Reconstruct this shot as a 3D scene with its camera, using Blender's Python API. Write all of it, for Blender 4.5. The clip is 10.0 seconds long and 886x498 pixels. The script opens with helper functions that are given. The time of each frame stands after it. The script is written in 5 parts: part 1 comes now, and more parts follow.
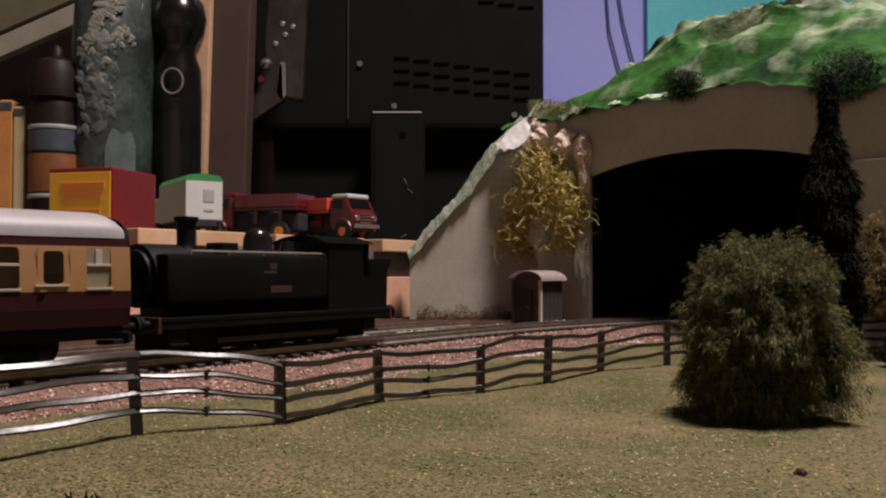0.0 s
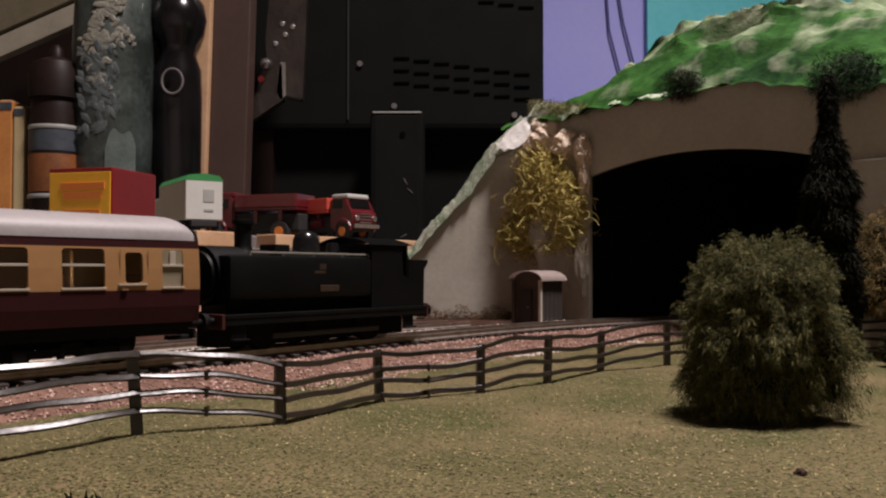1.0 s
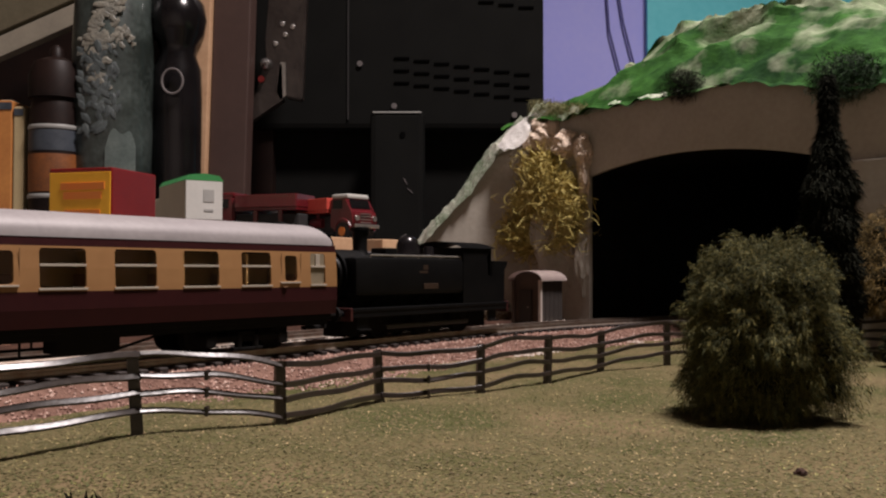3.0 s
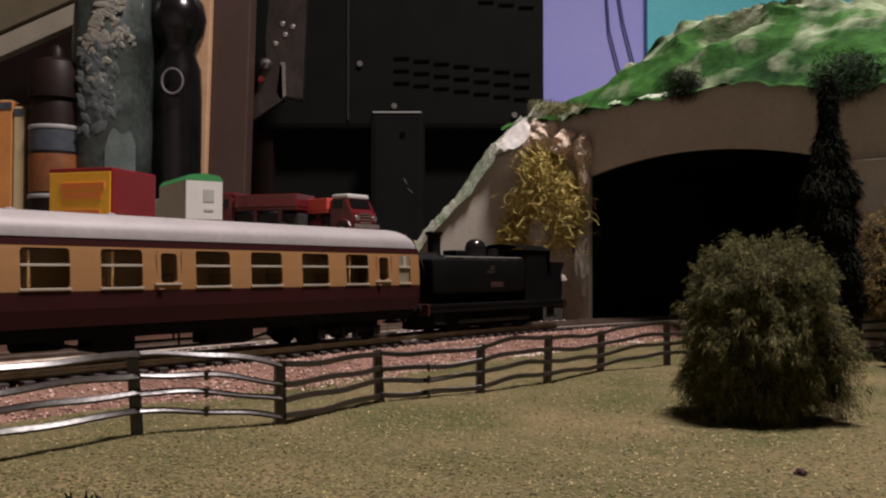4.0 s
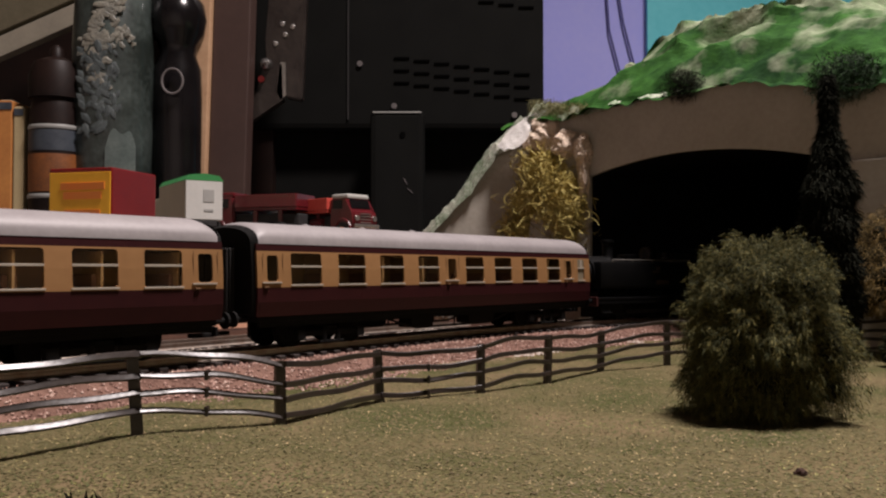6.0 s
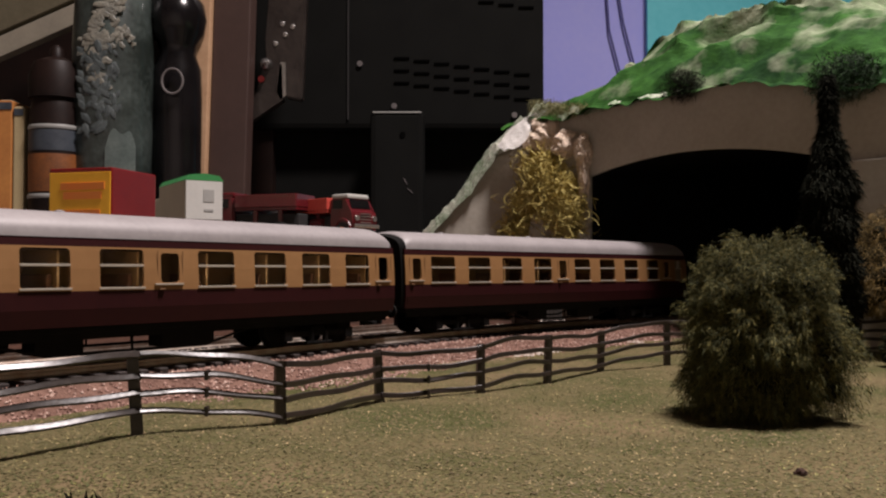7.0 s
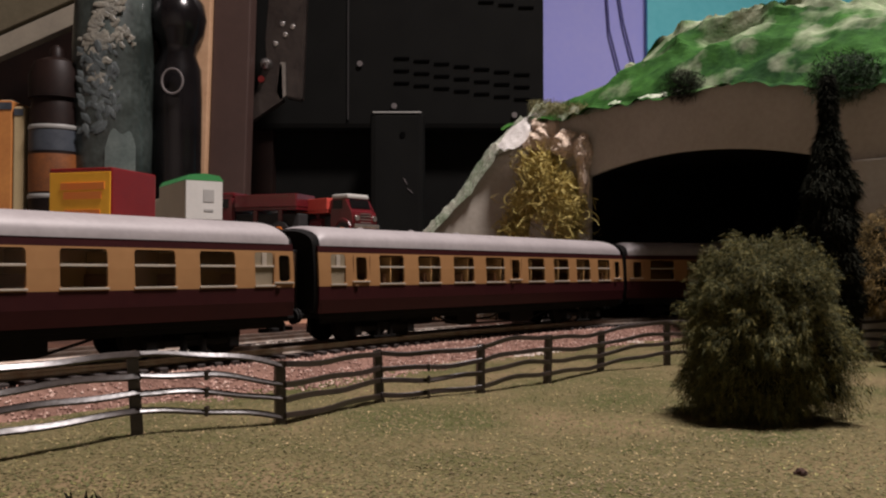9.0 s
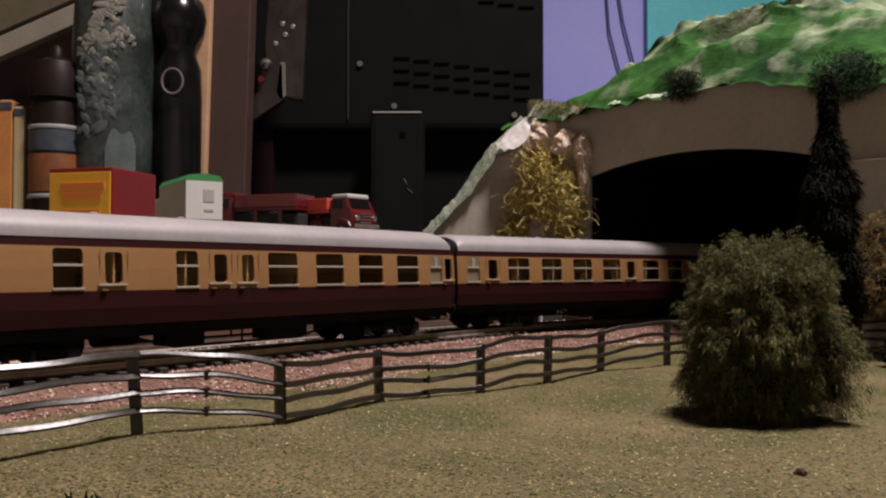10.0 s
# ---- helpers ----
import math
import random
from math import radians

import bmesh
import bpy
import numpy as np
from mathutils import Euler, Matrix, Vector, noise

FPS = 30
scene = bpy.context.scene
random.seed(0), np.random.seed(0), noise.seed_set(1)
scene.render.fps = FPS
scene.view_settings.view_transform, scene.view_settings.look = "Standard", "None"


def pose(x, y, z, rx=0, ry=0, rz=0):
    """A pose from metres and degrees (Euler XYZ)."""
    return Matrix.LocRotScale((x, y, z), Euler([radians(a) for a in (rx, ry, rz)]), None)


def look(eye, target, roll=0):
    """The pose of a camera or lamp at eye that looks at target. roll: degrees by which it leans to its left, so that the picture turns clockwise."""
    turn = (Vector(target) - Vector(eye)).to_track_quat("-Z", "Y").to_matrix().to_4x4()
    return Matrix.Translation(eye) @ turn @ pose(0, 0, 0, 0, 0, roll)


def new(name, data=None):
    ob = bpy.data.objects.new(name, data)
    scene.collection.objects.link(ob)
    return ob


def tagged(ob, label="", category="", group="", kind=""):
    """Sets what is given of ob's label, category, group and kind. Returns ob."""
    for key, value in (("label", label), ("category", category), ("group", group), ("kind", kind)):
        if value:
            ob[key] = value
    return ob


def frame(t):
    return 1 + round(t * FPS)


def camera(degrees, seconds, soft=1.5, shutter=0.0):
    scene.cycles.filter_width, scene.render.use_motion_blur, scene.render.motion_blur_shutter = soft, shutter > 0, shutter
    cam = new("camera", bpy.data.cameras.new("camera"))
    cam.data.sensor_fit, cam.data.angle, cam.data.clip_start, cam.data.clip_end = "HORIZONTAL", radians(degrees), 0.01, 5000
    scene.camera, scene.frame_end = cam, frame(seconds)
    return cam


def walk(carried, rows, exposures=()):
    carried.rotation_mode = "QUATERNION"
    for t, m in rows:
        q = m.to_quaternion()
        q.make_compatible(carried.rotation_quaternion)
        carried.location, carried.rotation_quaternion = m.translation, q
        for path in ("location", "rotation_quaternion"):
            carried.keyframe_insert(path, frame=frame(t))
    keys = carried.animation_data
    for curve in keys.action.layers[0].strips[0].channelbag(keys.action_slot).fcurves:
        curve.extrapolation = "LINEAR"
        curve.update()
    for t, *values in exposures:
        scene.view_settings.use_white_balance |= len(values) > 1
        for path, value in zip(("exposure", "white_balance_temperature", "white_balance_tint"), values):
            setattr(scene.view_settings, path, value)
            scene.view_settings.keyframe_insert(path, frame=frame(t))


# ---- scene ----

# A model railway in 1:76, in true metres; z = 0 is just under the railhead.
cam = camera(52.07, 10.0, soft=2.2)
EYE = pose(0, 0, 0.032, 91.43, 0, 0)
walk(cam, [(0, EYE), (10.0, EYE)], exposures=[(0, 0.0), (10.0, 0.0)])

# ---- light ----
world = bpy.data.worlds.new("world")
scene.world = world
world.use_nodes = True
world.node_tree.nodes["Background"].inputs[0].default_value = (1.0, 0.86, 0.7, 1)
world.node_tree.nodes["Background"].inputs[1].default_value = 0.02


def lamp(name, place, target, size, watts, colour):
    data = bpy.data.lights.new(name, "AREA")
    data.shape, data.size, data.energy, data.color, data.spread = "DISK", size, watts, colour, radians(125)
    ob = new(name, data)
    ob.matrix_world = look(place, target)
    return ob


ceiling_lamp = lamp("ceiling_lamp", (0.36, 0.31, 1.36), (0.10, -0.02, 0.0), 0.26, 25.0, (1.0, 0.88, 0.86))

# ---- materials ----


def mat(name, a, b=None, scale=40.0, rough=0.6, metal=0.0, bump=0.0, bump_scale=None, fine=0.35, spec=0.5, coat=0.0, lo=0.35, hi=0.65, piece=0.0, object_space=True):
    """Two colours mixed by coarse and fine noise, with relief from the fine noise."""
    m = bpy.data.materials.new(name)
    m.use_nodes = True
    nt = m.node_tree
    n, l = nt.nodes, nt.links
    p = n["Principled BSDF"]
    p.inputs["Roughness"].default_value = rough
    p.inputs["Metallic"].default_value = metal
    p.inputs["Specular IOR Level"].default_value = spec
    p.inputs["Coat Weight"].default_value = coat
    b = b or tuple(c * 0.75 for c in a)
    tc = n.new("ShaderNodeTexCoord")
    coarse, grain = n.new("ShaderNodeTexNoise"), n.new("ShaderNodeTexNoise")
    coarse.inputs["Scale"].default_value, coarse.inputs["Detail"].default_value = scale, 4
    grain.inputs["Scale"].default_value, grain.inputs["Detail"].default_value = bump_scale or scale * 9, 3
    for t in (coarse, grain):
        l.new(tc.outputs["Object"], t.inputs["Vector"])
    mix = n.new("ShaderNodeMix")
    mix.data_type = "FLOAT"
    mix.inputs["Factor"].default_value = fine
    l.new(coarse.outputs["Fac"], mix.inputs[2])
    l.new(grain.outputs["Fac"], mix.inputs[3])
    last = mix.outputs[0]
    if piece:
        info = n.new("ShaderNodeObjectInfo")
        add = n.new("ShaderNodeMath")
        add.operation = "MULTIPLY_ADD"
        l.new(info.outputs["Random"], add.inputs[0])
        add.inputs[1].default_value = piece
        l.new(last, add.inputs[2])
        last = add.outputs[0]
    ramp = n.new("ShaderNodeValToRGB")
    ramp.color_ramp.elements[0].position, ramp.color_ramp.elements[1].position = lo, hi
    ramp.color_ramp.elements[0].color, ramp.color_ramp.elements[1].color = (*a, 1), (*b, 1)
    l.new(last, ramp.inputs[0])
    l.new(ramp.outputs[0], p.inputs["Base Color"])
    if bump:
        bp = n.new("ShaderNodeBump")
        bp.inputs["Strength"].default_value, bp.inputs["Distance"].default_value = bump, 0.001
        l.new(grain.outputs["Fac"], bp.inputs["Height"])
        l.new(bp.outputs[0], p.inputs["Normal"])
    return m


def island_mat(name, colours, rough=0.8, spec=0.3, patch=None, patch_scale=16.0):
    """A colour of its own for each loose piece of one mesh."""
    m = bpy.data.materials.new(name)
    m.use_nodes = True
    n, l = m.node_tree.nodes, m.node_tree.links
    p = n["Principled BSDF"]
    p.inputs["Roughness"].default_value = rough
    p.inputs["Specular IOR Level"].default_value = spec
    g, ramp = n.new("ShaderNodeNewGeometry"), n.new("ShaderNodeValToRGB")
    el = ramp.color_ramp.elements
    while len(el) < len(colours):
        el.new(0.5)
    for i, c in enumerate(colours):
        el[i].position, el[i].color = i / (len(colours) - 1), (*c, 1)
    l.new(g.outputs["Random Per Island"], ramp.inputs[0])
    l.new(ramp.outputs[0], p.inputs["Base Color"])
    if patch:
        tc, t, r2, mx = n.new("ShaderNodeTexCoord"), n.new("ShaderNodeTexNoise"), n.new("ShaderNodeValToRGB"), n.new("ShaderNodeMix")
        t.inputs["Scale"].default_value, t.inputs["Detail"].default_value = patch_scale, 4
        l.new(tc.outputs["Object"], t.inputs["Vector"])
        r2.color_ramp.elements[0].position, r2.color_ramp.elements[1].position = 0.42, 0.64
        l.new(t.outputs["Fac"], r2.inputs[0])
        mx.data_type, mx.blend_type = "RGBA", "MULTIPLY"
        l.new(r2.outputs[0], mx.inputs["Factor"])
        l.new(ramp.outputs[0], mx.inputs[6])
        mx.inputs[7].default_value = (*patch, 1)
        l.new(mx.outputs[2], p.inputs["Base Color"])
    return m


def glass_mat(name, tint=(0.9, 0.9, 0.85), rough=0.03):
    m = bpy.data.materials.new(name)
    m.use_nodes = True
    p = m.node_tree.nodes["Principled BSDF"]
    p.inputs["Base Color"].default_value = (*tint, 1)
    p.inputs["Roughness"].default_value = rough
    p.inputs["Transmission Weight"].default_value = 1.0
    p.inputs["IOR"].default_value = 1.3
    return m


M = {
    "grass_mat": mat("grass_mat", (0.054, 0.056, 0.020), (0.124, 0.092, 0.050), 22, 0.95, bump=0.8, bump_scale=800, fine=0.3, spec=0.1, lo=0.4, hi=0.62),
    "earth": mat("earth", (0.02, 0.01, 0.007), (0.06, 0.028, 0.018), 60, 0.95, bump=0.8, bump_scale=700, spec=0.15),
    "bed": mat("bed", (0.085, 0.046, 0.035), (0.18, 0.105, 0.08), 70, 0.95, bump=1.0, bump_scale=900, spec=0.15),
    "sleeper": mat("sleeper", (0.012, 0.008, 0.007), (0.026, 0.018, 0.015), 300, 0.75, bump=0.3, piece=0.15),
    "rail_top": mat("rail_top", (0.45, 0.40, 0.35), (0.30, 0.22, 0.17), 200, 0.35, metal=0.8),
    "fence": mat("fence", (0.011, 0.008, 0.006), (0.026, 0.018, 0.014), 260, 0.33, bump=0.25, bump_scale=1200, spec=0.6),
    "fence_rail": mat("fence_rail", (0.012, 0.0085, 0.007), (0.026, 0.018, 0.014), 260, 0.36, bump=0.07, bump_scale=700, spec=0.6),
    "plaster_wall": mat("plaster_wall", (0.335, 0.31, 0.262), (0.42, 0.39, 0.34), 26, 0.9, bump=0.10, bump_scale=320, spec=0.15),
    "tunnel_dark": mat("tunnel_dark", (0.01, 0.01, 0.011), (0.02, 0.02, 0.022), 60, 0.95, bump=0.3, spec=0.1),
    "skin_white": mat("skin_white", (0.93, 0.91, 0.89), (0.84, 0.82, 0.79), 45, 0.85, bump=0.6, bump_scale=500),
    "plaster_pink": mat("plaster_pink", (0.62, 0.5, 0.4), (0.44, 0.36, 0.28), 90, 0.9, bump=0.8, bump_scale=600),
    "cream": mat("cream", (0.232, 0.122, 0.05), (0.27, 0.145, 0.061), 30, 0.42, spec=0.4),
    "maroon": mat("maroon", (0.022, 0.005, 0.006), (0.029, 0.0065, 0.007), 40, 0.42, spec=0.18),
    "coach_roof": mat("coach_roof", (0.188, 0.172, 0.174), (0.235, 0.217, 0.218), 50, 0.55, bump=0.05),
    "black_plastic": mat("black_plastic", (0.005, 0.005, 0.005), (0.009, 0.0085, 0.008), 120, 0.85, bump=0.1, spec=0.12),
    "alu": mat("alu", (0.42, 0.37, 0.31), (0.50, 0.45, 0.38), 100, 0.35, metal=0.3),
    "interior": mat("interior", (0.26, 0.16, 0.07), (0.34, 0.21, 0.1), 90, 0.8),
    "seat_cloth": mat("seat_cloth", (0.14, 0.07, 0.04), (0.18, 0.09, 0.055), 150, 0.9),
    "glass": glass_mat("glass", (0.95, 0.88, 0.72), 0.04),
    "door_groove": mat("door_groove", (0.13, 0.068, 0.030), (0.17, 0.09, 0.042), 200, 0.6),
    "frosted": mat("frosted", (0.17, 0.14, 0.095), (0.22, 0.185, 0.13), 200, 0.35),
    "loco_black": mat("loco_black", (0.002, 0.002, 0.0023), (0.0042, 0.0042, 0.0042), 90, 0.5, bump=0.05, spec=0.12),
    "loco_top": mat("loco_top", (0.010, 0.010, 0.010), (0.02, 0.019, 0.018), 90, 0.35),
    "buffer_red": mat("buffer_red", (0.05, 0.008, 0.007), (0.03, 0.006, 0.005), 100, 0.5),
    "brass": mat("brass", (0.55, 0.36, 0.12), (0.45, 0.28, 0.1), 100, 0.3, metal=0.9),
    "steel": mat("steel", (0.42, 0.40, 0.37), (0.3, 0.28, 0.26), 150, 0.35, metal=0.8),
    "pine": mat("pine", (0.50, 0.30, 0.17), (0.62, 0.40, 0.24), 18, 0.6, bump=0.2, bump_scale=220),
    "pink_board": mat("pink_board", (0.58, 0.3, 0.19), (0.68, 0.39, 0.26), 22, 0.75, bump=0.2, bump_scale=300),
    "grey_board": mat("grey_board", (0.10, 0.09, 0.09), (0.17, 0.15, 0.145), 25, 0.7, bump=0.2, bump_scale=200),
    "brown_board": mat("brown_board", (0.056, 0.032, 0.027), (0.072, 0.042, 0.035), 14, 0.5, bump=0.1, bump_scale=140),
    "set_black": mat("set_black", (0.0042, 0.0043, 0.0038), (0.0065, 0.0067, 0.006), 30, 0.8, bump=0.25, bump_scale=900, spec=0.12),
    "periwinkle": mat("periwinkle", (0.39, 0.41, 0.97), (0.45, 0.46, 0.98), 9, 0.6, bump=0.1, bump_scale=120),
    "cyan": mat("cyan", (0.12, 0.6, 0.7), (0.17, 0.68, 0.78), 9, 0.6, bump=0.1, bump_scale=120),
    # Cable tone copies the blue board in shadow.
    "cable": mat("cable", (0.09, 0.09, 0.26), (0.12, 0.12, 0.32), 60, 0.5),
    "toy_red": mat("toy_red", (0.125, 0.004, 0.005), (0.16, 0.006, 0.006), 60, 0.35, coat=0.1),
    "toy_bright_red": mat("toy_bright_red", (0.55, 0.075, 0.055), (0.62, 0.1, 0.075), 60, 0.35, coat=0.4),
    "toy_maroon": mat("toy_maroon", (0.085, 0.008, 0.012), (0.13, 0.012, 0.016), 60, 0.3, coat=0.4),
    "toy_yellow": mat("toy_yellow", (0.80, 0.40, 0.02), (0.86, 0.47, 0.035), 40, 0.45),
    "toy_orange": mat("toy_orange", (0.72, 0.19, 0.03), (0.66, 0.22, 0.04), 90, 0.5),
    "toy_white": mat("toy_white", (0.5, 0.5, 0.47), (0.56, 0.56, 0.53), 50, 0.4),
    "toy_cream": mat("toy_cream", (0.50, 0.47, 0.36), (0.56, 0.52, 0.40), 50, 0.45),
    "toy_green": mat("toy_green", (0.035, 0.20, 0.06), (0.05, 0.26, 0.08), 50, 0.4),
    "toy_grey": mat("toy_grey", (0.28, 0.28, 0.27), (0.35, 0.35, 0.33), 80, 0.5),
    "rubber": mat("rubber", (0.012, 0.011, 0.011), (0.02, 0.018, 0.018), 200, 0.8),
    "vase": mat("vase", (0.018, 0.024, 0.021), (0.075, 0.095, 0.088), 24, 0.35, fine=0.3, bump=0.2, coat=0.3, lo=0.42, hi=0.68),
    "vase_flower": mat("vase_flower", (0.3, 0.28, 0.225), (0.12, 0.125, 0.11), 60, 0.5, bump=0.4),
    "vase_mist": mat("vase_mist", (0.26, 0.31, 0.285), (0.14, 0.18, 0.17), 40, 0.4, bump=0.2),
    "jar_dark": mat("jar_dark", (0.008, 0.005, 0.0045), (0.018, 0.009, 0.007), 30, 0.5, spec=0.2),
    "jar_label": mat("jar_label", (0.26, 0.085, 0.02), (0.11, 0.04, 0.014), 60, 0.55),
    "jar_blue": mat("jar_blue", (0.03, 0.038, 0.05), (0.06, 0.072, 0.088), 60, 0.5),
    "book_orange": mat("book_orange", (0.56, 0.24, 0.06), (0.40, 0.15, 0.04), 25, 0.6),
    "book_cream": mat("book_cream", (0.50, 0.40, 0.22), (0.42, 0.33, 0.18), 40, 0.7),
    "glossy_black": mat("glossy_black", (0.004, 0.0035, 0.004), (0.008, 0.007, 0.008), 40, 0.2, spec=0.4),
    "wall_paint": mat("wall_paint", (0.66, 0.60, 0.54), (0.70, 0.64, 0.58), 3, 0.85, bump=0.1, bump_scale=80),
    "ceiling_paint": mat("ceiling_paint", (0.70, 0.66, 0.60), (0.74, 0.70, 0.64), 3, 0.9),
    "floor_wood": mat("floor_wood", (0.20, 0.12, 0.07), (0.27, 0.16, 0.09), 6, 0.6, bump=0.1),
    "batten": mat("batten", (0.24, 0.215, 0.17), (0.30, 0.27, 0.21), 40, 0.7, bump=0.1),
    "batten_dark": mat("batten_dark", (0.10, 0.085, 0.05), (0.14, 0.12, 0.075), 30, 0.7, bump=0.1),
    "slot": mat("slot", (0.0012, 0.0012, 0.0012), (0.002, 0.002, 0.002), 90, 0.9, spec=0.05),
    "crumb": mat("crumb", (0.05, 0.018, 0.009), (0.028, 0.011, 0.006), 900, 0.9, bump=0.5),
    "crest": mat("crest", (0.035, 0.018, 0.009), (0.02, 0.011, 0.006), 300, 0.5),
    "bark": mat("bark", (0.05, 0.035, 0.022), (0.09, 0.06, 0.04), 200, 0.9, bump=0.6),
    # Wood tone halved, so the front wall's shade sits in its colour.
    "hut_wood": mat("hut_wood", (0.045, 0.03, 0.022), (0.07, 0.047, 0.034), 120, 0.8, bump=0.4),
    "hut_dark": mat("hut_dark", (0.022, 0.017, 0.014), (0.036, 0.028, 0.023), 120, 0.8, bump=0.4),
    "hut_roof": mat("hut_roof", (0.36, 0.29, 0.27), (0.46, 0.38, 0.35), 120, 0.7, bump=0.3),
    "pale_paint": mat("pale_paint", (0.55, 0.49, 0.44), (0.45, 0.40, 0.36), 200, 0.7),
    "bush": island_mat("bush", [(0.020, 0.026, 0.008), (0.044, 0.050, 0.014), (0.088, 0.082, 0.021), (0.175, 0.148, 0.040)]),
    "bush_brown": island_mat("bush_brown", [(0.03, 0.023, 0.007), (0.08, 0.055, 0.015), (0.15, 0.10, 0.027), (0.22, 0.145, 0.042)]),
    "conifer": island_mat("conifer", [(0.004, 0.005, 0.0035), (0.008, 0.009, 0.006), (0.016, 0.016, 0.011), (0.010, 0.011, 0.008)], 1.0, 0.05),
    "scrub": island_mat("scrub", [(0.004, 0.012, 0.004), (0.008, 0.024, 0.007), (0.014, 0.040, 0.010)]),
    "moss": island_mat("moss", [(0.16, 0.125, 0.03), (0.42, 0.33, 0.09), (0.62, 0.52, 0.20), (0.32, 0.26, 0.065)]),
    "moss_dull": island_mat("moss_dull", [(0.10, 0.10, 0.04), (0.17, 0.16, 0.07), (0.24, 0.22, 0.10)]),
    "grass": island_mat("grass", [(0.059, 0.062, 0.019), (0.084, 0.071, 0.031), (0.114, 0.087, 0.047), (0.090, 0.078, 0.029), (0.105, 0.083, 0.043), (0.129, 0.094, 0.054), (0.096, 0.084, 0.027), (0.167, 0.118, 0.062), (0.344, 0.254, 0.134)], patch=(0.66, 0.86, 0.52), patch_scale=22.0),
    "pale_stones": island_mat("pale_stones", [(0.30, 0.25, 0.21), (0.52, 0.46, 0.40), (0.68, 0.62, 0.56), (0.40, 0.33, 0.28)], 0.6),
    "stones": island_mat("stones", [(0.13, 0.066, 0.050), (0.25, 0.145, 0.115), (0.37, 0.235, 0.19), (0.18, 0.095, 0.073), (0.55, 0.41, 0.345)]),
}


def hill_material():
    """Crumpled paper painted in greens, mixed towards a pale colour higher up."""
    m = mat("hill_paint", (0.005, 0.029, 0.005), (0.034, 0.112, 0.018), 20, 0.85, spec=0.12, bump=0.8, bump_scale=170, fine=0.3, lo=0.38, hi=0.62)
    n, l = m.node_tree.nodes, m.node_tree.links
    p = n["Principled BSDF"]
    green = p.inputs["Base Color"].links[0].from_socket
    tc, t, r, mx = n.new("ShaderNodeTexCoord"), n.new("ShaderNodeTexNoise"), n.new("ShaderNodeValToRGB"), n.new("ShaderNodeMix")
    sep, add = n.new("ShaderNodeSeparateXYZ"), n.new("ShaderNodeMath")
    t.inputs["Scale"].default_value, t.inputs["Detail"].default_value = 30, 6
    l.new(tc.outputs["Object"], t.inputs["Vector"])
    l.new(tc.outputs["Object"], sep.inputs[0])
    # The pale share grows with height, broken up by noise.
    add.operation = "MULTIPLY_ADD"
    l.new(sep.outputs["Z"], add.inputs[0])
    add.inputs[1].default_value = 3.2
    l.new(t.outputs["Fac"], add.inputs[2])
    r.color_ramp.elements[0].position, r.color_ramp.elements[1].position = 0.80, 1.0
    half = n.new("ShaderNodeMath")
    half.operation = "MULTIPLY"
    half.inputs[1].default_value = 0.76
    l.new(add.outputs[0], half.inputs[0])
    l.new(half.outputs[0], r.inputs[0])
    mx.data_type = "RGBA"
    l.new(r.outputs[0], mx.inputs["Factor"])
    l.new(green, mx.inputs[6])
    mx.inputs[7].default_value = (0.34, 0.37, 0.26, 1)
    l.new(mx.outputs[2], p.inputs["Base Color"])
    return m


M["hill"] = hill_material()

# ---- mesh helpers ----


def finish(name, bm, material, smooth=False):
    me = bpy.data.meshes.new(name)
    bmesh.ops.recalc_face_normals(bm, faces=bm.faces)
    bm.to_mesh(me)
    bm.free()
    if smooth:
        me.shade_smooth()
        me.set_sharp_from_angle(angle=radians(38))
    me.materials.append(M[material])
    return me


def part(name, bm, material, parent=None, label="", smooth=False, at=None):
    ob = new(name, finish(name, bm, material, smooth))
    if parent is not None:
        ob.parent = parent
    if at is not None:
        ob.matrix_basis = at
    if label:
        ob["label"] = label
    return ob


def thing(name, m, label, category, group="", kind=""):
    ob = new(name)
    ob.empty_display_size = 0.01
    ob.matrix_basis = m
    return tagged(ob, label, category, group, kind)


def box(bm, c, s, bevel=0.0, m=None):
    r = bmesh.ops.create_cube(bm, size=1.0, matrix=(m or Matrix()) @ Matrix.Translation(c) @ Matrix.Diagonal((*s, 1)))
    if bevel:
        es = list({e for v in r["verts"] for e in v.link_edges})
        bmesh.ops.bevel(bm, geom=es, offset=bevel, segments=2, affect="EDGES", profile=0.6)
    return bm


def rod(bm, a, b, r, seg=8, r2=None):
    a, b = Vector(a), Vector(b)
    d = b - a
    m = Matrix.Translation((a + b) / 2) @ d.to_track_quat("Z", "Y").to_matrix().to_4x4()
    bmesh.ops.create_cone(bm, cap_ends=True, segments=seg, radius1=r, radius2=r if r2 is None else r2, depth=d.length, matrix=m)
    return bm


def lathe(bm, profile, seg=24, m=None, squash=1.0):
    """Turns (radius, height) pairs about z."""
    rings = []
    for r, z in profile:
        rings.append([bm.verts.new((m or Matrix()) @ Vector((r * math.cos(2 * math.pi * i / seg), squash * r * math.sin(2 * math.pi * i / seg), z))) for i in range(seg)])
    for a, b in zip(rings, rings[1:]):
        for i in range(seg):
            bm.faces.new((a[i], a[(i + 1) % seg], b[(i + 1) % seg], b[i]))
    bm.faces.new(rings[0][::-1])
    bm.faces.new(rings[-1])
    return bm


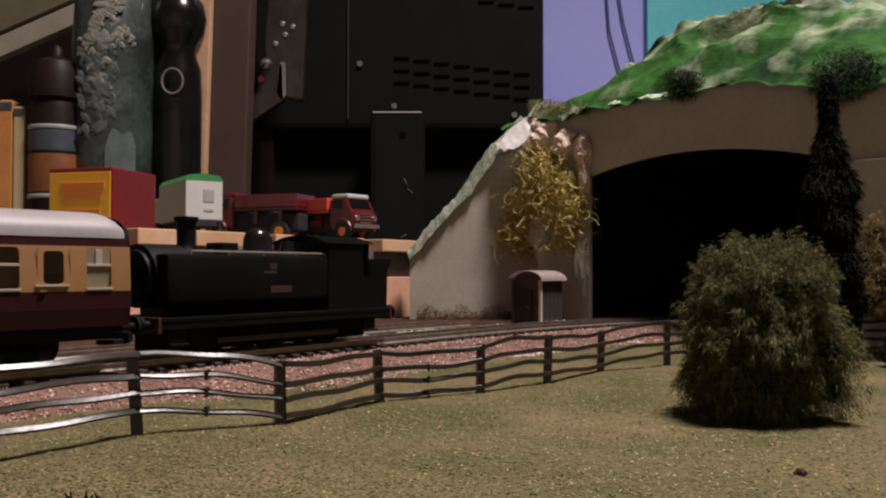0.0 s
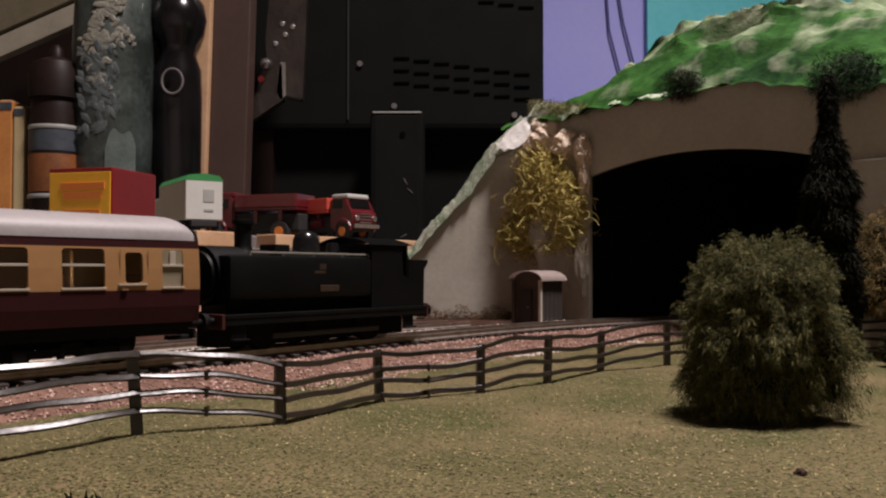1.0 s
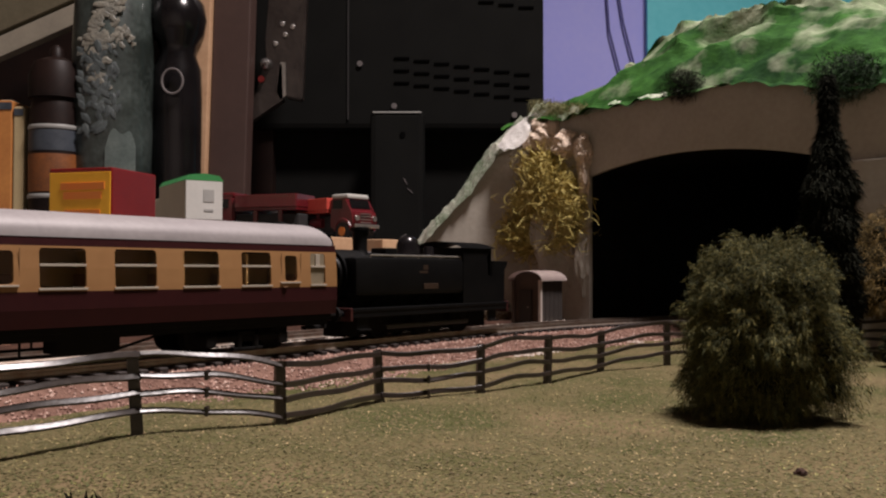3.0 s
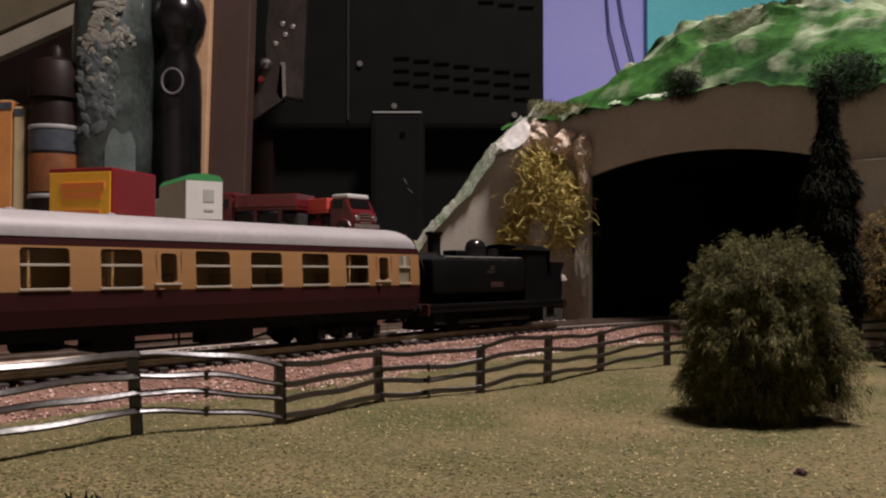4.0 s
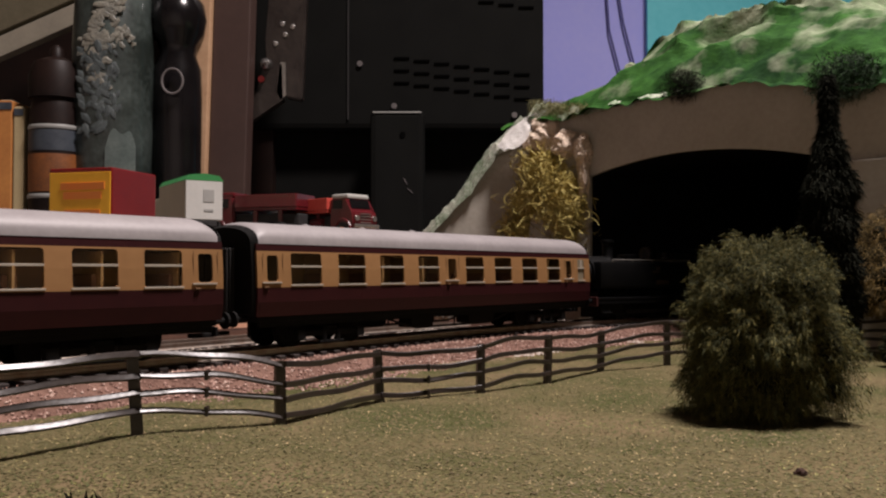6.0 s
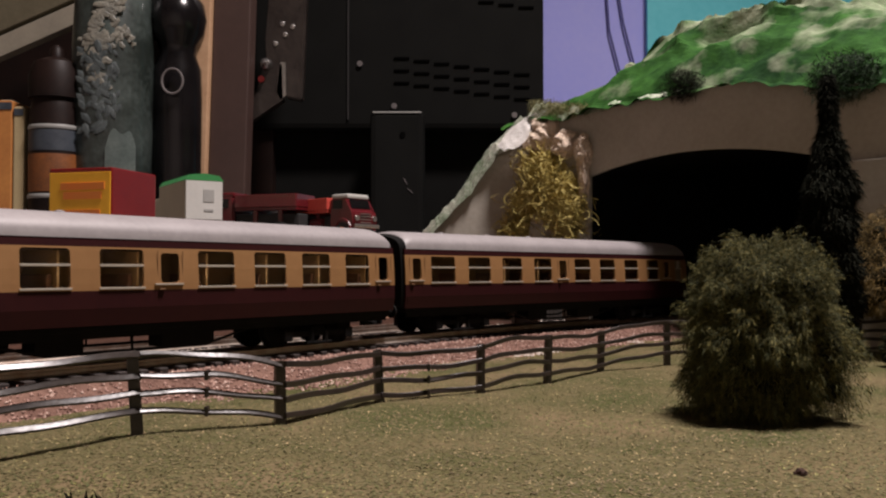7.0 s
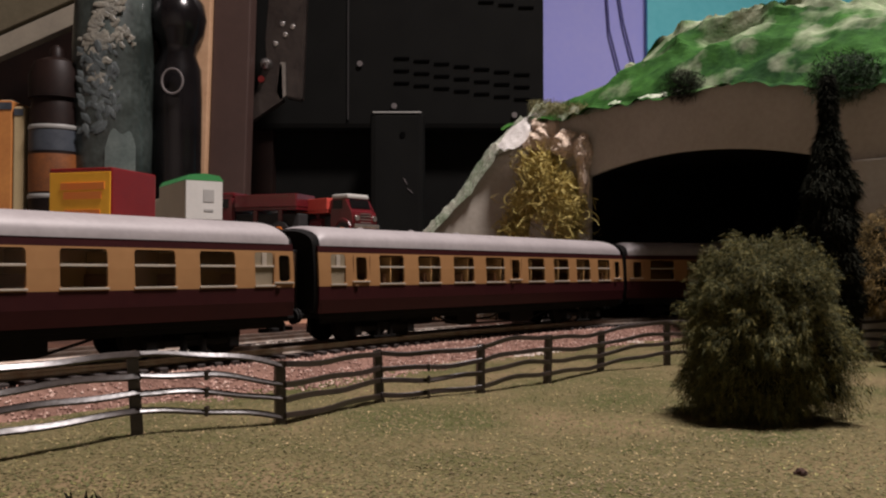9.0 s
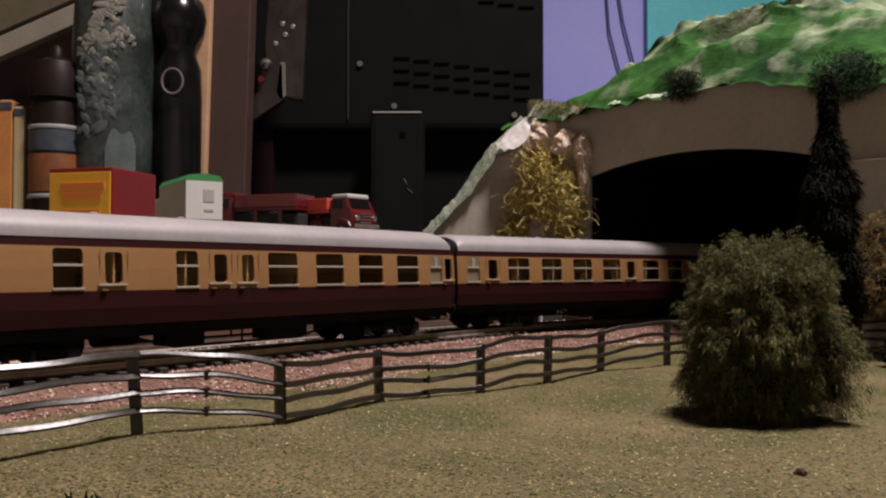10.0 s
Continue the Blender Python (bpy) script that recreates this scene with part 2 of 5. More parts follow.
def prism(bm, outline, y0, y1, m=None):
    """An outline in x and z, drawn out from y0 to y1."""
    m = m or Matrix()
    a = [bm.verts.new(m @ Vector((x, y0, z))) for x, z in outline]
    b = [bm.verts.new(m @ Vector((x, y1, z))) for x, z in outline]
    bm.faces.new(a)
    bm.faces.new(b[::-1])
    for i in range(len(a)):
        j = (i + 1) % len(a)
        bm.faces.new((a[i], b[i], b[j], a[j]))
    return bm


def sheet(bm, fn, nu, nv):
    """A grid of nu by nv cells over fn(u, v), u and v from 0 to 1."""
    g = [[bm.verts.new(fn(i / nu, j / nv)) for j in range(nv + 1)] for i in range(nu + 1)]
    for i in range(nu):
        for j in range(nv):
            bm.faces.new((g[i][j], g[i + 1][j], g[i + 1][j + 1], g[i][j + 1]))
    return bm


def loose(name, verts, faces, material, parent=None):
    me = bpy.data.meshes.new(name)
    me.from_pydata([tuple(v) for v in verts], [], [tuple(f) for f in faces])
    me.materials.append(M[material])
    ob = new(name, me)
    if parent is not None:
        ob.parent = parent
    return ob


# ---- the track's line ----
RAIL = 0.002
STEP = 0.002
S = np.arange(-0.70, 0.80, STEP)
BEND = np.interp(S, (-0.5, 0.0, 0.06, 0.12, 0.18, 0.24, 0.6), (1.4959, -0.2179, -1.0674, -1.7404, -2.5062, -2.8, -2.6))
_o = int(np.argmin(abs(S)))
_th = np.concatenate([[0], np.cumsum(BEND[:-1] * STEP)])
HEAD = _th - _th[_o] + 0.941
_x = np.concatenate([[0], np.cumsum(np.cos(HEAD[:-1]) * STEP)])
_y = np.concatenate([[0], np.cumsum(np.sin(HEAD[:-1]) * STEP)])
LX, LY = _x - _x[_o] - 0.0217, _y - _y[_o] + 0.4326


def line(s, left=0.0, z=0.0):
    """The point of the track's centre line at s metres, moved to its left."""
    h = float(np.interp(s, S, HEAD))
    return Vector((float(np.interp(s, S, LX)) - left * math.sin(h), float(np.interp(s, S, LY)) + left * math.cos(h), z))


def heading(s):
    return math.degrees(float(np.interp(s, S, HEAD)))


def swept(bm, s0, s1, n, section):
    """A closed section of (left, z) pairs along the track's line."""
    rings = [[bm.verts.new(line(s0 + (s1 - s0) * i / n, a, z)) for a, z in section] for i in range(n + 1)]
    for r, q in zip(rings, rings[1:]):
        for i in range(len(section)):
            j = (i + 1) % len(section)
            bm.faces.new((r[i], r[j], q[j], q[i]))
    bm.faces.new(rings[0])
    bm.faces.new(rings[-1][::-1])
    return bm


# ---- room ----
def slab(name, c, s, material):
    return tagged(part(name, box(bmesh.new(), c, s), material), kind="structure")


slab("floor", (0.1, 0.2, -0.90), (3.6, 3.2, 0.10), "floor_wood")
slab("ceiling", (0.1, 0.2, 1.45), (3.6, 3.2, 0.10), "ceiling_paint")
slab("wall_north", (0.1, 1.75, 0.275), (3.6, 0.10, 2.25), "wall_paint")
slab("wall_south", (0.1, -1.35, 0.275), (3.6, 0.10, 2.25), "wall_paint")
slab("wall_west", (-1.65, 0.2, 0.275), (0.10, 3.0, 2.25), "wall_paint")
slab("wall_east", (1.85, 0.2, 0.275), (0.10, 3.0, 2.25), "wall_paint")

# ---- layout ground ----
tagged(part("baseboard", box(bmesh.new(), (0.15, 0.45, -0.022), (1.7, 1.5, 0.022), 0.002), "earth"), "brown painted baseboard under the model scenery", "baseboard", kind="structure")


def rough_ground(x, y):
    return 0.0011 * noise.noise((x * 25, y * 25, 0.3)) + 0.0004 * noise.noise((x * 130, y * 130, 2.0))


def grass_level(x, y):
    rise = 0.0028 * math.exp(-((x + 0.064) ** 2 + (y - 0.218) ** 2) / 0.0022)
    return -0.0090 + rough_ground(x, y) + rise


def grass_point(u, v):
    s = -0.34 + 0.92 * u
    d = -0.030 - 0.46 * v ** 1.35
    p = line(s, d)
    p.z = grass_level(p.x, p.y) - 0.0012 * max(0, 1 - v * 60)
    return p


tagged(part("ground", sheet(bmesh.new(), grass_point, 190, 130), "grass_mat", smooth=True), "flat olive scatter-grass field of a model railway", "grass", kind="structure")

bed = bmesh.new()
swept(bed, -0.62, 0.62, 180, [(0.026, RAIL - 0.0042), (-0.021, RAIL - 0.0042), (-0.036, -0.0102), (-0.036, -0.012), (0.026, -0.012)])
tagged(part("trackbed", bed, "bed"), "low trackbed of pinkish stone ballast", "trackbed", kind="structure")


def earth_point(u, v):
    p = line(-0.40 + 0.95 * u, 0.0255 + 0.16 * v)
    p.z = -0.0026 + 0.0012 * noise.noise((p.x * 40, p.y * 40, 5)) + 0.0007 * noise.noise((p.x * 150, p.y * 150, 5))
    return p


tagged(part("ground_earth", sheet(bmesh.new(), earth_point, 160, 30), "earth", smooth=True), "red-brown earth beside the model track", "earth", kind="structure")

# ---- train ----
TIMES = (0, 1.5, 2.7, 3.8, 4.5, 5.0, 5.5, 5.7, 6.8, 7.5, 8.2, 9.0, 10.0)
RUN = (-0.1602, -0.1186, -0.0770, -0.0199, 0.0273, 0.0663, 0.1093, 0.1270, 0.2304, 0.3041, 0.3785, 0.4655, 0.5742)


def spline(xs, ys):
    """A natural cubic through the points."""
    n = len(xs)
    a, r = np.zeros((n, n)), np.zeros(n)
    a[0, 0] = a[-1, -1] = 1
    for i in range(1, n - 1):
        h0, h1 = xs[i] - xs[i - 1], xs[i + 1] - xs[i]
        a[i, i - 1:i + 2] = h0, 2 * (h0 + h1), h1
        r[i] = 6 * ((ys[i + 1] - ys[i]) / h1 - (ys[i] - ys[i - 1]) / h0)
    m = np.linalg.solve(a, r)

    def value(x):
        i = min(max(int(np.searchsorted(xs, x)) - 1, 0), n - 2)
        h, p, q = xs[i + 1] - xs[i], xs[i + 1] - x, x - xs[i]
        return (m[i] * p ** 3 + m[i + 1] * q ** 3) / (6 * h) + (ys[i] / h - m[i] * h / 6) * p + (ys[i + 1] / h - m[i + 1] * h / 6) * q
    return value


run = spline(TIMES, RUN)
LEN, GAP, HALF = 0.258, 0.0187, 0.0185


def on_track(s, base):
    """The pose of a vehicle whose middle is at s and whose pivots are base apart."""
    a, b = line(s + base / 2), line(s - base / 2)
    return Matrix.Translation((a + b) / 2) @ pose(0, 0, 0, 0, 0, math.degrees(math.atan2(a.y - b.y, a.x - b.x)))


Z_SILL, Z_WAIST, Z_CREAM, Z_GUTTER, Z_ROOF = 0.0150, 0.0260, 0.0398, 0.0425, 0.0513
WIDE = (0.0268, 0.0392)
NARROW = (0.0283, 0.0382)


def side_y(z):
    return HALF - 0.0012 * max(0.0, (z - 0.024) / 0.0185) ** 2 - 0.0008 * max(0.0, (0.021 - z) / 0.006) ** 2


def panel(bm, side, z0, z1, holes, thick=0.0009, x0=-LEN / 2, x1=LEN / 2):
    """A strip of the coach's side between two heights, with openings cut through it."""
    xs = sorted({x0, x1, *[h for a, b, _, _ in holes for h in (a, b)]})
    zs = sorted({z0, z1, (z0 + z1) / 2, *[h for _, _, a, b in holes for h in (a, b)]})
    vs = {}

    def v(x, z, k):
        if (x, z, k) not in vs:
            vs[x, z, k] = bm.verts.new((x, side * (side_y(z) - thick * k), z))
        return vs[x, z, k]

    solid = {}
    for i in range(len(xs) - 1):
        for j in range(len(zs) - 1):
            mx, mz = (xs[i] + xs[i + 1]) / 2, (zs[j] + zs[j + 1]) / 2
            solid[i, j] = not any(a < mx < b and c < mz < d for a, b, c, d in holes)
    for (i, j), full in solid.items():
        if not full:
            continue
        q = [(xs[i], zs[j]), (xs[i + 1], zs[j]), (xs[i + 1], zs[j + 1]), (xs[i], zs[j + 1])]
        for k in (0, 1):
            bm.faces.new([v(x, z, k) for x, z in q])
        for e, (di, dj) in enumerate(((0, -1), (1, 0), (0, 1), (-1, 0))):
            if not solid.get((i + di, j + dj), False):
                a, b = q[e], q[(e + 1) % 4]
                bm.faces.new((v(*a, 0), v(*b, 0), v(*b, 1), v(*a, 1)))
    return bm


def bar_y(side, z, out):
    return side * (side_y(z) + out)


def window(coach, side, x, w, kind):
    """A window in a coach's side: pane and bright frame, at x along the coach."""
    z0, z1 = NARROW if kind == "door" else WIDE
    win = new("window")
    win.parent = coach
    m = Matrix.Translation((x, 0, 0))
    win.matrix_basis = m
    pane = bmesh.new()
    box(pane, (0, bar_y(side, (z0 + z1) / 2, -0.00075), (z0 + z1) / 2), (w, 0.0004, z1 - z0))
    pn = part("pane", pane, "frosted" if kind == "toilet" else "glass", win)
    pn.visible_shadow = False
    fr = bmesh.new()
    if kind == "door":
        box(fr, (-0.0006, bar_y(side, z0, 0.0001), z0 - 0.0005), (w + 0.004, 0.0010, 0.0006), 0.0001)
    else:
        box(fr, (0, bar_y(side, z0, 0.0), z0 - 0.0001), (w + 0.0006, 0.0009, 0.0007), 0.0001)
        zt = z0 + 0.58 * (z1 - z0)
        box(fr, (0, bar_y(side, zt, -0.0002), zt), (w, 0.0007, 0.0008), 0.0001)
        if kind == "toilet":
            box(fr, (0, bar_y(side, zt + 0.0025, -0.0002), zt + 0.0026), (0.0022, 0.0007, 0.0045), 0.0001)
    part("window_frame", fr, "alu", win, "pale bright-metal window frame")
    return win


def bogie(coach, x, spin):
    bg = new("bogie")
    bg.parent = coach
    bg.matrix_basis = Matrix.Translation((x, 0, 0))
    fr = bmesh.new()
    for sd in (-1, 1):
        box(fr, (0, sd * 0.0135, 0.0072), (0.036, 0.0018, 0.0022), 0.0004)
        for ax in (-0.0171, 0.0171):
            box(fr, (ax, sd * 0.0138, 0.0068), (0.0045, 0.0030, 0.0042), 0.0005)
        for sx in (-0.004, 0.004):
            rod(fr, (sx, sd * 0.0140, 0.0036), (sx, sd * 0.0140, 0.0085), 0.0013, 8)
        box(fr, (0, sd * 0.0138, 0.0036), (0.014, 0.0026, 0.0012), 0.0003)
    box(fr, (0, 0, 0.0085), (0.008, 0.028, 0.003), 0.0004)
    part("bogie_frame", fr, "black_plastic", bg)
    for ax in (-0.0171, 0.0171):
        wheels(bg, ax, 0.0074, "wheel", spin)


def wheels(parent, x, r, name, spin):
    """A pair of wheels on one axle, each a part of its own."""
    for sd in (-1, 1):
        bm = bmesh.new()
        lathe(bm, [(r * 0.18, -0.0016), (r * 0.24, -0.0010), (r * 0.78, -0.0008), (r * 0.84, -0.0013), (r, -0.0014), (r, 0.0008), (r * 1.08, 0.0010), (r * 1.08, 0.0014), (r * 0.3, 0.0014)], 22,
              pose(0, 0, 0, 90 if sd > 0 else -90, 0, 0))
        ob = part(name, bm, "black_plastic", parent)
        ob.matrix_basis = Matrix.Translation((x, sd * 0.0078, RAIL + r))
        spin.append((ob, x, sd * 0.0078, r))


def coach(label, near):
    """near: openings on the side towards the fence, as (start, end, kind) in metres behind the front end."""
    c = thing("coach", Matrix(), label, "railway coach", "coaches of the train")
    spin = []
    for side, name in ((-1, "near"), (1, "far")):
        holes = []
        for a, b, kind in near:
            z0, z1 = NARROW if kind == "door" else WIDE
            holes.append((LEN / 2 - b, LEN / 2 - a, z0, z1))
        part("lower_panel", panel(bmesh.new(), side, Z_SILL, Z_WAIST, []), "maroon", c, "maroon painted lower side")
        upper = panel(bmesh.new(), side, Z_WAIST, Z_CREAM, holes)
        for x0, x1, z0, z1 in holes:
            q = 0.0013
            for cx, cz, sx, sz in ((x0, z0, 1, 1), (x1, z0, -1, 1), (x0, z1, 1, -1), (x1, z1, -1, -1)):
                ring = [(cx, cz)] + [(cx + sx * q * (1 - math.cos(a)), cz + sz * q * (1 - math.sin(a))) for a in np.linspace(0, math.pi / 2, 5)]
                faces = [[upper.verts.new((x, side * (side_y(z) - d), z)) for x, z in ring] for d in (0.00002, 0.0007)]
                upper.faces.new(faces[0])
                upper.faces.new(faces[1][::-1])
                for k in range(6):
                    upper.faces.new((faces[0][k], faces[0][(k + 1) % 6], faces[1][(k + 1) % 6], faces[1][k]))
        part("upper_panel", upper, "cream", c, "cream painted upper side")
        part("cantrail", panel(bmesh.new(), side, Z_CREAM, Z_GUTTER, []), "maroon", c, "maroon band under the gutter")
        for a, b, kind in near:
            window(c, side, LEN / 2 - (a + b) / 2, b - a, kind)
        for a, b, kind in near:
            if kind == "door":
                d = bmesh.new()
                x = LEN / 2 - (a + b) / 2
                for dx in (-0.0050, 0.0050):
                    for za, zb in ((0.0265, 0.0390),):
                        zm = (za + zb) / 2
                        box(d, (x + dx, bar_y(side, zm, 0.0), zm), (0.00012, 0.0002, zb - za))
                box(d, (x - 0.0036, bar_y(side, 0.0262, 0.0005), 0.0262), (0.0022, 0.0006, 0.0005), 0.0001)
                part("door_line", d, "door_groove", c, "door edges and handle")

    def roof_point(u, v):
        e = min(u, 1 - u) * LEN
        k = 1.0 if e > 0.007 else math.sqrt(max(0.0, 1 - (1 - e / 0.007) ** 2))
        w = 2 * v - 1
        y = (HALF + 0.0002 - 0.0012) * math.sin(w * math.pi / 2) * (0.92 + 0.08 * k)
        z = Z_GUTTER + (Z_ROOF - Z_GUTTER) * (0.25 + 0.75 * k) * max(0.0, math.cos(w * math.pi / 2)) ** 0.72
        return (LEN * (u - 0.5), y, z)

    us = [0, 0.002, 0.005, 0.01, 0.016, 0.022, 0.028] + [0.04 + 0.92 * i / 16 for i in range(17)] + [0.972, 0.978, 0.984, 0.99, 0.995, 0.998, 1]
    roof = bmesh.new()
    g = [[roof.verts.new(roof_point(u, j / 18)) for j in range(19)] for u in us]
    for i in range(len(us) - 1):
        for j in range(18):
            roof.faces.new((g[i][j], g[i + 1][j], g[i + 1][j + 1], g[i][j + 1]))
    roof.faces.new([r[0] for r in g] + [r[-1] for r in g][::-1])
    roof.faces.new(g[0][::-1])
    roof.faces.new(g[-1])
    rf = part("roof", roof, "coach_roof", c, "pale grey roof", smooth=True)
    for x in (-0.09, -0.055, -0.02, 0.02, 0.055, 0.09):
        v = bmesh.new()
        lathe(v, [(0.0018, 0), (0.0016, 0.0007), (0.0008, 0.0010)], 10, Matrix.Translation((x, 0.004 if x > 0 else -0.003, Z_ROOF - 0.0006)))
        part("roof_vent", v, "coach_roof", rf)
    for sx in (-1, 1):
        e = bmesh.new()
        out = [(-side_y(z), z) for z in np.linspace(Z_SILL, Z_GUTTER, 8)]
        arch = [(HALF * 0.93 * math.sin(w), Z_GUTTER + (Z_ROOF - Z_GUTTER - 0.0012) * max(0, math.cos(w)) ** 0.72) for w in np.linspace(-1.5, 1.5, 15)]
        ring = out + arch + [(-a, b) for a, b in out[::-1]]
        inner = [(a * 0.90, 0.031 + (b - 0.031) * 0.94) for a, b in ring]
        va = [e.verts.new((sx * (LEN / 2 - 0.0012), a, b)) for a, b in ring]
        vb = [e.verts.new((sx * (LEN / 2 + 0.0012), a, b)) for a, b in inner]
        for i in range(len(ring)):
            j = (i + 1) % len(ring)
            e.faces.new((va[i], va[j], vb[j], vb[i]))
        e.faces.new(vb)
        # Black here also holds the shade between coaches.
        end = part("coach_end", e, "black_plastic", c, "coach end, coloured black for its shade", smooth=True)
        gw = bmesh.new()
        for k in range(3):
            box(gw, (sx * (LEN / 2 + 0.0020 + 0.0016 * k), 0, 0.0285), (0.0009, 0.0145, 0.0250), 0.0006)
        box(gw, (sx * (LEN / 2 + 0.0030), 0, 0.0285), (0.0050, 0.0120, 0.0230))
        part("gangway", gw, "rubber", end, "black corridor bellows")
        for sy in (-1, 1):
            b = bmesh.new()
            rod(b, (sx * (LEN / 2 - 0.001), sy * 0.0115, 0.0142), (sx * (LEN / 2 + 0.0055), sy * 0.0115, 0.0142), 0.0012, 10)
            rod(b, (sx * (LEN / 2 + 0.0055), sy * 0.0115, 0.0142), (sx * (LEN / 2 + 0.0065), sy * 0.0115, 0.0142), 0.0030, 14)
            part("buffer", b, "black_plastic", c)
        cp = bmesh.new()
        box(cp, (sx * (LEN / 2 + 0.004), 0, 0.0085), (0.010, 0.003, 0.0016), 0.0003)
        box(cp, (sx * (LEN / 2 + 0.0085), 0, 0.0098), (0.0012, 0.007, 0.0036), 0.0003)
        part("coupling", cp, "black_plastic", c)
    fl = bmesh.new()
    box(fl, (0, 0, 0.0140), (LEN - 0.003, 0.0335, 0.0022), 0.0003)
    for sy in (-1, 1):
        box(fl, (0, sy * 0.0155, 0.0125), (LEN - 0.006, 0.0012, 0.0034))
    part("underframe", fl, "black_plastic", c, "black underframe")
    tr = bmesh.new()
    for sy in (-1, 1):
        box(tr, (0, sy * 0.0135, 0.0062), (0.060, 0.0008, 0.0010))
        for sx in (-1, 1):
            rod(tr, (sx * 0.030, sy * 0.0135, 0.0062), (sx * 0.056, sy * 0.0135, 0.0125), 0.0005, 6)
        for x in (-0.018, 0.0, 0.018):
            rod(tr, (x, sy * 0.0135, 0.0062), (x, sy * 0.0135, 0.0125), 0.0004, 6)
    part("truss", tr, "black_plastic", c)
    for x, w in ((0.022, 0.022), (-0.026, 0.016)):
        part("battery_box", box(bmesh.new(), (x, -0.0105, 0.0095), (w, 0.008, 0.006), 0.0004), "black_plastic", c)
    part("vacuum_cylinder", rod(bmesh.new(), (-0.05, 0.004, 0.0095), (-0.034, 0.004, 0.0095), 0.0032, 14), "black_plastic", c)
    it = bmesh.new()
    box(it, (0, 0.004, 0.0275), (LEN - 0.006, 0.0008, 0.0235))
    box(it, (0, 0, 0.0166), (LEN - 0.004, 0.0335, 0.0008))
    for k in range(9):
        box(it, (-0.112 + 0.028 * k, -0.0065, 0.0275), (0.0008, 0.0195, 0.022))
    part("interior", it, "interior", c, "brown corridor partition and compartment walls")
    for k in range(8):
        st = bmesh.new()
        for dx in (-0.0105, 0.0105):
            box(st, (-0.098 + 0.028 * k + dx, -0.0060, 0.0215), (0.0055, 0.016, 0.003), 0.0006)
            box(st, (-0.098 + 0.028 * k + dx * 1.2, -0.0060, 0.0262), (0.0018, 0.016, 0.010), 0.0006)
        part("bench_seat", st, "seat_cloth", c)
    for x in (-LEN / 2 + 0.043, LEN / 2 - 0.043):
        bogie(c, x, spin)
    return c, spin


def mm(rows):
    return [(a / 1000, b / 1000, k) for a, b, k in rows]


OPEN_A = mm([(6.5, 14.5, "toilet"), (21.7, 28.0, "door"), (35, 49, "wide"), (59.3, 74.3, "wide"), (85, 100.5, "wide"), (110.4, 125.6, "wide"), (133.4, 140, "door"),
             (147.1, 162.3, "wide"), (172.8, 188.6, "wide"), (198.2, 214.8, "wide"), (224.4, 241, "wide"), (247.6, 253.2, "door")])
OPEN_B = mm([(4.3, 10.3, "door"), (16.7, 31.1, "wide"), (40.5, 55.9, "wide"), (64.7, 80.4, "wide"), (90, 106, "wide"), (114, 121.4, "door"),
             (128, 144, "wide"), (154, 170, "wide"), (180, 196, "wide"), (206, 222, "wide"), (230, 236.5, "door"), (242.8, 251.2, "toilet")])
OPEN_C = mm([(1.9, 7.4, "door"), (10, 19.0, "toilet"), (28, 43.4, "wide"), (53.3, 69, "wide"), (78.6, 94.6, "wide"), (105, 120.3, "wide"), (127.4, 133.2, "door"),
             (140.1, 146, "door"), (153, 162.2, "wide"), (183, 189.4, "door"), (197, 207, "wide"), (230, 237, "door")])


